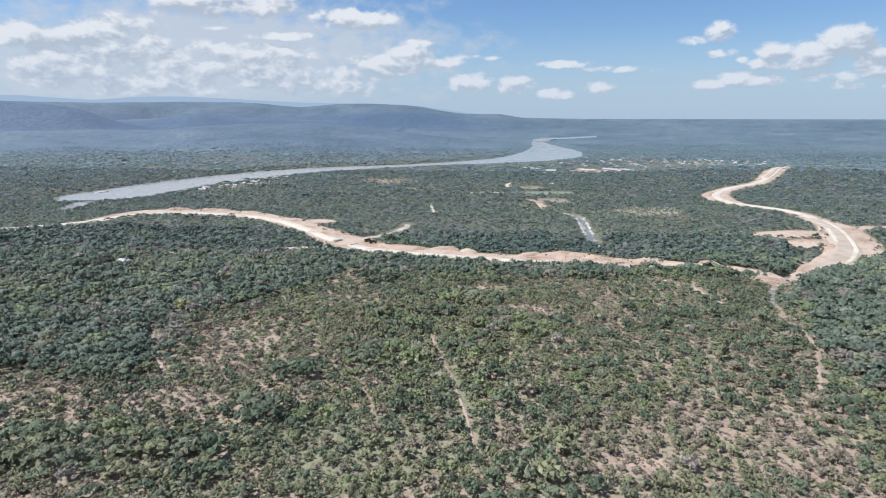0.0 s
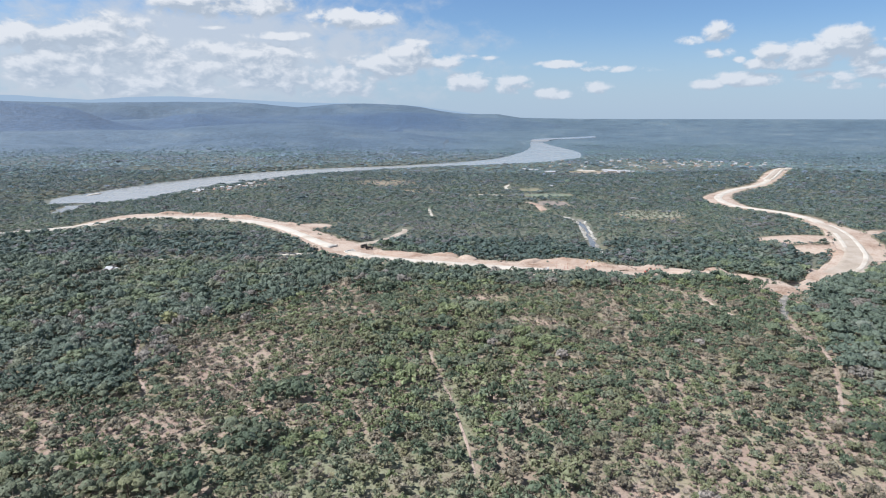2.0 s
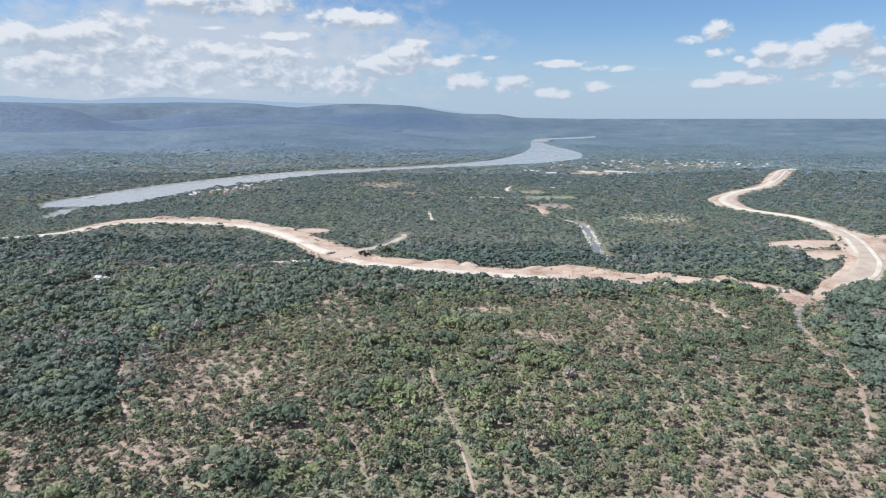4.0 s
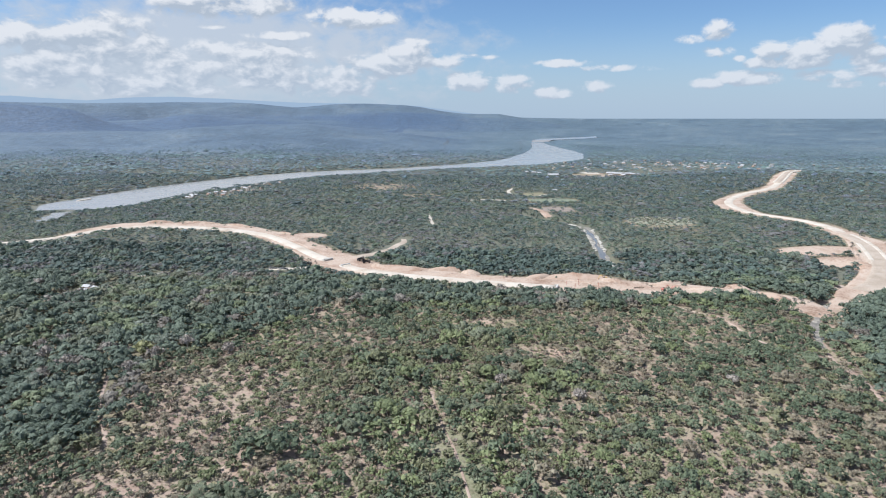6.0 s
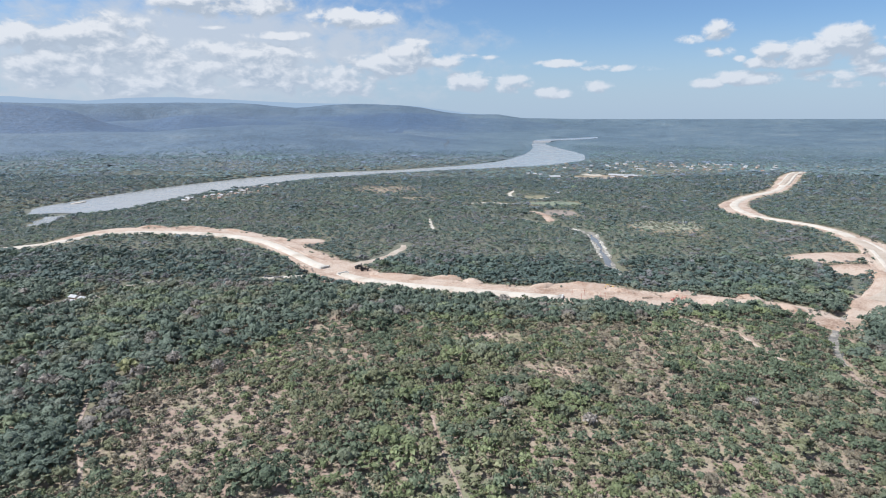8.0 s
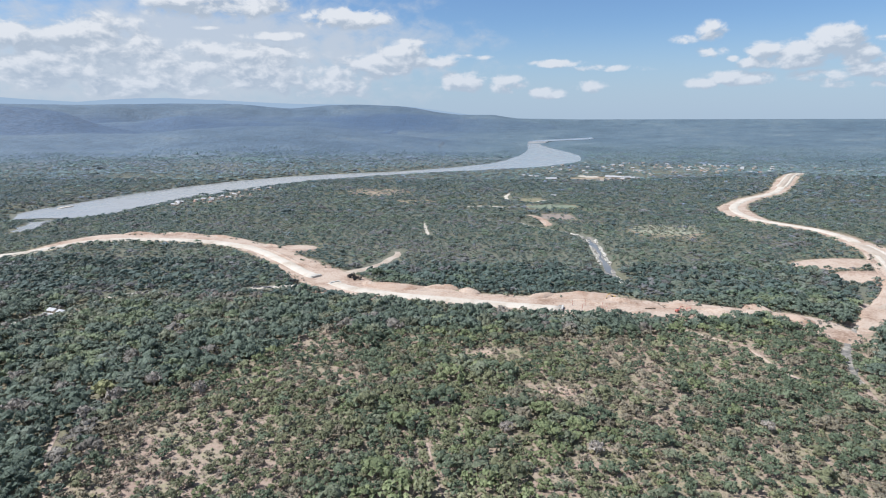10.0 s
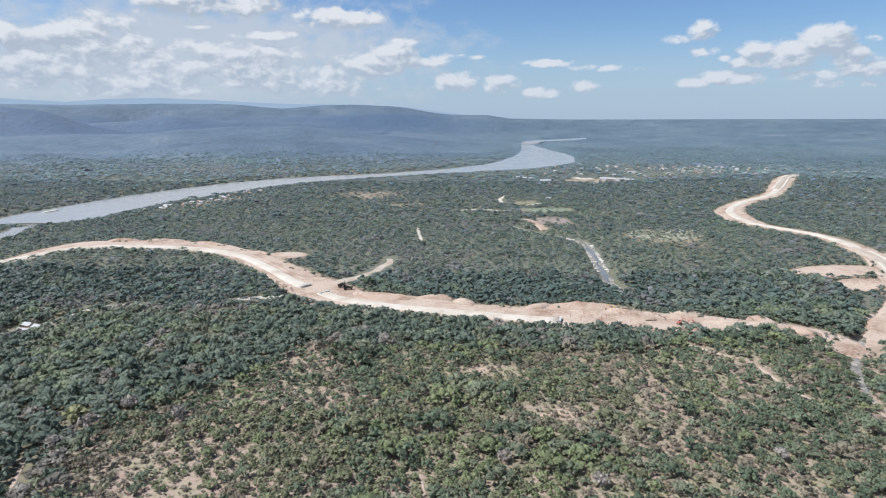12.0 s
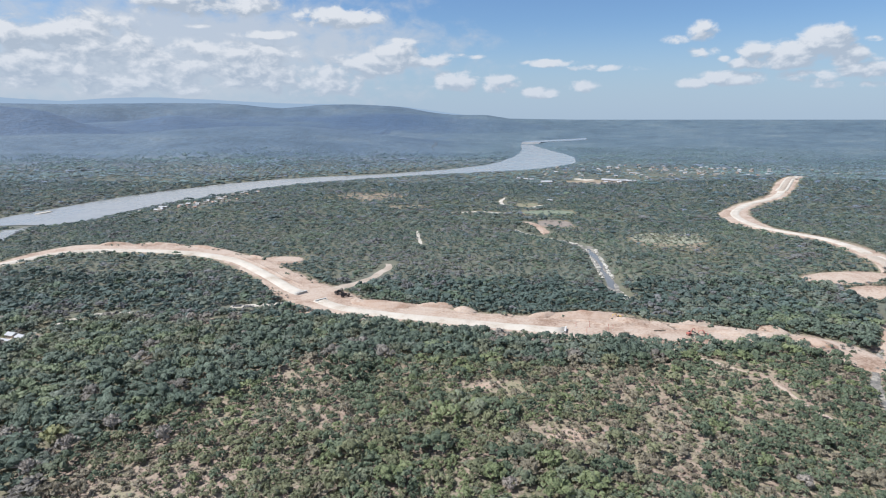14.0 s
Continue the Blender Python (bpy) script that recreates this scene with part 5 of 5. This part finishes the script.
def build_excavator(x, y, turn, paint, label, lift=0.4):
    ob = tagged(new("excavator"), label, "excavator", group="machines at the road works")
    ob.matrix_basis = pose(x, y, on_ground(x, y) + lift, 0, 0, turn) @ Matrix.Scale(0.68, 4)
    for s in (-1, 1):
        bm = bmesh.new()
        box(bm, (0, 1.35 * s, 0.5), (4.2, 0.65, 0.95), bevel=0.35)
        part("track", bm, dark_steel, ob)
    bm = bmesh.new()
    box(bm, (0, 0, 0.75), (2.6, 2.0, 0.5))
    part("undercarriage", bm, dark_steel, ob)
    bm = bmesh.new()
    box(bm, (-0.6, 0, 1.75), (3.6, 2.7, 1.5), bevel=0.15)
    part("body", bm, paint, ob)
    bm = bmesh.new()
    box(bm, (0.9, 0.85, 2.2), (1.5, 1.0, 1.7), bevel=0.12)
    part("cab", bm, glass_dark, ob, "dark glazed cab")
    bm = bmesh.new()
    rod(bm, (1.0, -0.1, 1.8), (3.6, -0.1, 5.0), 0.42, 0.36, 4)
    rod(bm, (3.6, -0.1, 5.0), (6.4, -0.1, 4.4), 0.36, 0.28, 4)
    boom = part("boom", bm, paint, ob)
    bm = bmesh.new()
    rod(bm, (6.4, -0.1, 4.6), (7.2, -0.1, 1.4), 0.28, 0.2, 4)
    part("stick", bm, paint, boom)
    bm = bmesh.new()
    box(bm, (6.9, -0.1, 0.9), (1.1, 1.3, 1.1), bevel=0.2)
    part("bucket", bm, dark_steel, boom)


def build_truck(x, y, turn, paint, label, lift=0.4):
    ob = tagged(new("dump_truck"), label, "truck", group="machines at the road works")
    ob.matrix_basis = pose(x, y, on_ground(x, y) + lift, 0, 0, turn) @ Matrix.Scale(0.85, 4)
    bm = bmesh.new()
    box(bm, (0, 0, 0.95), (7.6, 1.0, 0.35))
    part("chassis", bm, dark_steel, ob)
    bm = bmesh.new()
    box(bm, (3.0, 0, 2.0), (1.9, 2.4, 2.0), bevel=0.2)
    cab = part("cab", bm, paint, ob)
    bm = bmesh.new()
    box(bm, (3.93, 0, 2.4), (0.08, 2.0, 0.8))
    part("windscreen", bm, glass_dark, cab)
    bm = bmesh.new()
    low = box(bm, (-1.1, 0, 2.0), (5.4, 2.5, 1.5))
    top = [f for f in bm.faces if f.normal.z > 0.9]
    bmesh.ops.inset_region(bm, faces=top, thickness=0.14)
    bmesh.ops.translate(bm, verts=list({v for f in bm.faces if f.normal.z > 0.9 and f.calc_area() > 8 for v in f.verts}), vec=(0, 0, -1.1))
    part("bed", bm, dark_steel, ob, "dark steel tipping bed")
    for wx in (2.7, -1.6, -2.9):
        for s in (-1, 1):
            bm = bmesh.new()
            rod(bm, (wx, s * 0.85, 0.52), (wx, s * 1.25, 0.52), 0.52, 0.52, 14)
            part("wheel", bm, tyre_black, ob)


build_truck(-74, 524, 20, dusty_brown, "dark dump truck parked by the junction", 0.7)
build_truck(-80, 531, 60, dusty_brown, "dusty dump truck parked by the junction", 0.7)
build_truck(-119, 513, 5, dusty_brown, "dusty dump truck on the dirt crossing", 0.7)
build_excavator(138, 447, 30, machine_red, "red excavator working on pale earth", 0.7)
build_excavator(147, 444, 160, machine_red, "red excavator with raised boom on earth", 0.7)
build_excavator(106, 478, 200, machine_yellow, "small excavator at the cut bank", 0.8)


def build_marker(x, y, tall):
    ob = tagged(new("marker_post"), "thin red survey post in graded earth", "post", group="survey posts")
    ob.location = (x, y, on_ground(x, y) + 0.3)
    bm = bmesh.new()
    rod(bm, (0, 0, 0), (0, 0, tall), 0.12, 0.12, 6)
    part("pole", bm, machine_red, ob)
    bm = bmesh.new()
    box(bm, (0, 0, 0.1), (0.7, 0.7, 0.5), bevel=0.05)
    part("base", bm, concrete, ob)


for x, y, h in ((76, 463, 4.0), (80, 452, 4.5), (84, 462, 5.0), (93, 454, 5.0), (97, 458, 3.5)):
    build_marker(x, y, h)


def build_log(x, y, turn, long, seed):
    """A felled trunk with stubs of its branches, pushed aside by the works."""
    rng = random.Random(seed)
    ob = tagged(new("fallen_log"), "dark felled tree trunk on graded earth", "log", group="felled trunks")
    ob.matrix_basis = pose(x, y, on_ground(x, y) + 0.72, 0, 0, turn)
    bm = bmesh.new()
    rod(bm, (-long / 2, 0, 0.1), (long / 2, 0.3, 0.2), 0.42, 0.2, 8)
    part("trunk", bm, bark, ob)
    for k in range(4):
        u = rng.uniform(-0.1, 0.5) * long
        side = rng.choice((-1, 1))
        bm = bmesh.new()
        rod(bm, (u, 0.1, 0.15), (u + rng.uniform(0.5, 1.6), side * rng.uniform(0.9, 2.0), rng.uniform(0.1, 1.3)), 0.17, 0.07, 6)
        part("branch", bm, bark, ob)


for k, (x, y, turn, long) in enumerate(((131, 468, -60, 7), (133, 461, -75, 8), (116, 479, 5, 6), (124, 455, 4, 7), (174, 456, -55, 8), (179, 446, -80, 9), (180, 438, -95, 6), (164, 466, 20, 5), (145, 470, -10, 5), (102, 451, 8, 6))):
    build_log(x, y, turn, long, 300 + k)
ribbon("berm", spline([(77, 477), (85, 473), (94, 467), (106, 466), (117, 469), (127, 472)], 3), 0.8, 1.7, cut_earth, "low pale ridge of pushed earth", "berm", ragged=0.3, seed=77, skirt=0.9, across=2, taper=5)
for k, (x, y, rx, ry, turn, dome) in enumerate(((166, 449, 13, 5, -25, 2.6), (150, 470, 11, 4, -5, 2.2), (191, 458, 9, 5, -40, 2.4))):
    patch("earth_heap", x, y, rx, ry, turn, 0.5, cut_earth, "heap of pale pinkish earth at the works", "earth heap", 160 + k, dome=dome)


def build_abutment(x, y, turn, label):
    """The concrete end of an embankment, with wing walls."""
    ob = tagged(new("abutment"), label, "abutment", group="bridge abutments")
    ob.matrix_basis = pose(x, y, on_ground(x, y), 0, 0, turn) @ Matrix.Diagonal((0.8, 0.82, 0.78, 1))
    bm = bmesh.new()
    box(bm, (0, 0, 1.05), (0.8, 10.0, 2.7), bevel=0.06)
    part("wall", bm, concrete, ob)
    for s in (-1, 1):
        bm = bmesh.new()
        box(bm, (-1.8, 4.8 * s, 0.95), (3.6, 0.5, 2.2), bevel=0.05)
        part("wing_wall", bm, concrete, ob)
    bm = bmesh.new()
    box(bm, (-0.3, 0, 2.45), (1.4, 10.4, 0.3), bevel=0.05)
    part("cap", bm, concrete, ob)


build_abutment(-106.2, 530.3, -44, "pale concrete abutment at the embankment end")
build_abutment(-89.5, 514.5, 136, "pale concrete abutment at the embankment end")
build_abutment(68.5, 456, -15, "pale concrete abutment at the road end")

# Spoil heaps and cut banks of orange clay along the works.
BANKS = [(-62, 512, 9, 4, -30, 2.4), (-36, 506, 12, 4, -8, 2.2), (-8, 505, 14, 4, -4, 2.6), (10, 495, 8, 4, -30, 2.8), (60, 484, 10, 4, 8, 2.6), (86, 485, 18, 5, 0, 3.0), (110, 473, 12, 4, -35, 2.4), (146, 459, 14, 4, -18, 2.4), (164, 450, 10, 4, -20, 2.2), (184, 446, 9, 5, 10, 2.0)]
MORE_BANKS = [(204, 434, 10, 5, -40, 2.2), (-318, 672, 16, 5, 12, 3.0), (-275, 677, 26, 5, -3, 2.0), (-228, 668, 22, 5, -22, 2.0), (-172, 640, 14, 4, -48, 1.8), (112, 444, 8, 4, 10, 1.6), (92, 442, 10, 3, 0, 1.4), (-98, 497, 12, 5, -30, 1.2), (270, 474, 9, 5, 40, 1.8), (318, 520, 7, 12, -30, 2.0)]
for k, (x, y, rx, ry, turn, dome) in enumerate(BANKS + MORE_BANKS):
    patch("earth_bank", x, y, rx, ry, turn, 0.55, clay if k % 3 else cut_earth, "rough bank of orange clay beside the road", "earth bank", 60 + k, dome=dome)

# ---- houses ----


def build_house(wide, deep, tall, roof_mat, label, name="house"):
    ob = tagged(new(name), label, "house", group="village houses")
    bm = bmesh.new()
    box(bm, (0, 0, tall / 2 - 0.2), (wide, deep, tall + 0.4))
    wall = part("wall", bm, house_wall, ob)
    bm = bmesh.new()
    e, rise = 0.5, deep * 0.28
    pts = [(-wide / 2 - e, -deep / 2 - e, tall), (wide / 2 + e, -deep / 2 - e, tall), (wide / 2 + e, 0, tall + rise), (-wide / 2 - e, 0, tall + rise), (-wide / 2 - e, deep / 2 + e, tall), (wide / 2 + e, deep / 2 + e, tall)]
    v = [bm.verts.new(p) for p in pts]
    for f in ((0, 1, 2, 3), (3, 2, 5, 4), (0, 3, 4), (1, 5, 2), (0, 4, 5, 1)):
        bm.faces.new([v[i] for i in f])
    part("roof", bm, roof_mat, ob)
    bm = bmesh.new()
    box(bm, (wide * 0.1, -deep / 2 - 0.03, 1.0), (0.9, 0.08, 2.0))
    part("door", bm, dark_steel, ob)
    for s in (-0.28, 0.36):
        bm = bmesh.new()
        box(bm, (wide * s, -deep / 2 - 0.03, 1.5), (1.0, 0.08, 0.9))
        part("window", bm, glass_dark, ob)
    return ob


def build_villages():
    rng = random.Random(7)
    first = [build_house(8, 6, 2.6, pale_sheet, "small village house with pale sheet roof"), build_house(6, 5, 2.5, rusty_sheet, "small village house with rusty sheet roof"), build_house(7, 6, 2.4, grey_thatch, "low village house with grey thatched roof"), build_house(22, 9, 3.6, pale_sheet, "long pale shed with sheet roof")]
    spots = list(RIVER_HOUSES)
    for _ in range(105):    # the large village down the valley
        spots.append((rng.gauss(560, 140), rng.gauss(1560, 110), rng.choice((0, 0, 0, 2, 2, 1)), 0.85))
    for x, y in ((328, 1343), (338, 1338), (347, 1336), (358, 1332), (368, 1330), (378, 1328), (318, 1322), (342, 1316), (150, 1400), (166, 1382), (176, 1372), (192, 1322), (202, 1318), (162, 1052)):
        spots.append((x + rng.uniform(-4, 4), y, rng.choice((0, 0, 3)), 1.0))
    for x, y in ((-243, 426), (-241, 435), (-229, 433), (-237, 413), (-250, 440)):
        spots.append((x, y, 0 if x < -240 else 2, 0.72))
    used = set()
    for x, y, k, size in spots:
        m = pose(x, y, on_ground(x, y), 0, 0, rng.uniform(-40, 40)) @ Matrix.Scale(size * rng.uniform(0.85, 1.2), 4)
        if k not in used:
            used.add(k)
            first[k].matrix_basis = m
        else:
            copy_thing(first[k], Matrix()).matrix_basis = m


build_villages()
patch("clearing", -243, 430, 13, 8, 30, 0.2, sand, "swept pale yard round village huts", "clearing", 94)
patch("clearing", 288, 1390, 26, 16, -50, 0.4, sand, "bare pale village yard", "clearing", 92)
patch("clearing", 190, 464, 6, 12, -15, 0.5, cut_earth, "scraped strip of pale pinkish earth", "clearing", 93, dome=0.6)
patch("sandbar", -517, 863, 7, 4, 60, 0.5, sand, "pale beach at the channel mouth", "sandbar", 91)
patch("sandbar", -587, 968, 14, 4, 80, 0.5, sand, "pale sandbar lying in the river", "sandbar", 90, dome=0.0).location.z = 0.9


def build_far_ridge():
    """A last pale range beyond the hills: a glowing strip with haze in its emission colour."""
    a = np.linspace(-1.25, 0.12, 160)
    top = np.interp(a, [-1.25, -0.637, -0.60, -0.553, -0.505, -0.43, -0.37, -0.31, -0.25, -0.135, -0.066, 0.007, 0.12], [230, 247, 236, 225, 246, 255, 244, 230, 220, 212, 196, 150, 60]) + 8 * (fractal(a * 900, 0 * a, 60, 95) - 0.5)
    r = 4880.0
    x, y = 3 + r * np.sin(a), 16 + r * np.cos(a)
    rows = [np.c_[x, y, np.full(len(a), 20.0)], np.c_[x, y, top], np.c_[x * 1.006, y * 1.006, top - 40]]
    verts = np.stack(rows, 1).reshape(-1, 3)
    i = (np.arange(len(a) - 1)[:, None] * 3 + np.arange(2)[None, :]).ravel()
    m = bpy.data.materials.new("far_range_glow")
    m.use_nodes = True
    m.node_tree.nodes.clear()
    node = link_nodes(m.node_tree)
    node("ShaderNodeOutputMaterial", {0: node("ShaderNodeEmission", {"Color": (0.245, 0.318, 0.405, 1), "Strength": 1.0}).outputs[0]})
    tagged(new("backdrop", mesh_of("backdrop", verts, np.stack([i, i + 1, i + 4, i + 3], -1), [m])), "glowing pale blue backdrop of a hazy mountain range", "mountains", kind="structure")


build_far_ridge()


pale_grass = surface("pale_dry_grass", [(0.34, (0.17, 0.175, 0.125)), (0.5, (0.24, 0.242, 0.182)), (0.64, (0.30, 0.295, 0.228))], 9, fine=1.5, bump=0.6)
field_grass = surface("field_grass", [(0.34, (0.10, 0.124, 0.085)), (0.5, (0.15, 0.172, 0.122)), (0.64, (0.20, 0.214, 0.16))], 14, fine=1.5, bump=0.4)
tilled_soil = surface("tilled_soil", [(0.34, (0.15, 0.12, 0.10)), (0.5, (0.205, 0.17, 0.143)), (0.64, (0.25, 0.215, 0.187))], 12, fine=1.2, bump=0.5)
patch("meadow", 240, 750, 42, 34, 10, 0.2, pale_grass, "old clearing of pale dry grass", "meadow", 141)
patch("field", 140, 942, 36, 19, 0, 0.2, field_grass, "green field among the woods", "field", 142)
patch("field", 133, 852, 21, 27, 0, 0.2, tilled_soil, "brown tilled field beside the track", "field", 143)


def grow_bank_scrub():
    """Bushes left standing and sprung up again on the scraped earth at the works' end."""
    rng = np.random.default_rng(77)
    x, y = rng.uniform(-330, 420, 26000), rng.uniform(385, 720, 26000)
    first, second = spline(EARTH), spline(EAST_EARTH)
    edge = np.minimum(off_line(x, y, first, first[:, 2]), off_line(x, y, second, second[:, 2]))
    clear = np.minimum(off_line(x, y, spline(MAIN)), off_line(x, y, spline(EAST))) - 9.5
    wild = (x > 128) & (x < 240)
    ok = (edge < 1) & (clear > 0) & np.where(wild, lumps(x, y, 9, 5) > 0.55, (edge > -9 * fractal(x, y, 12, 6)) & (lumps(x, y, 8, 5) > 0.45))
    ok &= rng.uniform(size=len(x)) < np.where(wild, 0.5, 0.6)
    x, y = x[ok], y[ok]
    radius = rng.lognormal(0.25, 0.35, len(x))
    for k, key in enumerate(("dark", "olive", "dry")):
        on = np.arange(len(x)) % 3 == k
        plant("scrub", x[on], y[on], radius[on], radius[on] * 1.1, shrub_forms, LEAVES[key], "low bushes left standing on scraped earth", 80 + k, trunk=False, category="scrub")

    # Grey scrub in the old clearing.
    x, y = 240 + rng.normal(0, 21, 420), 750 + rng.normal(0, 18, 420)
    radius = rng.lognormal(0.2, 0.3, 420)
    for k, key in enumerate(("grey", "dry")):
        on = np.arange(420) % 2 == k
        plant("scrub", x[on], y[on], radius[on], radius[on] * 0.8, shrub_forms, SPRAYS[key], "low grey-green scrub in an old clearing", 84 + k, trunk=False, category="scrub")


grow_bank_scrub()

for k, (x, y, rx, ry) in enumerate(((62, 184, 7, 4), (46, 333, 10, 4.5), (16, 377, 8, 2.6), (-72, 233, 4.5, 4), (-152, 468, 9, 4))):
    patch("bare_patch", x, y, rx, ry, 15 * k, 0.1, clay if k < 3 else cut_earth, "bare patch of orange clay in the bush", "bare soil", 130 + k, dome=0.1)
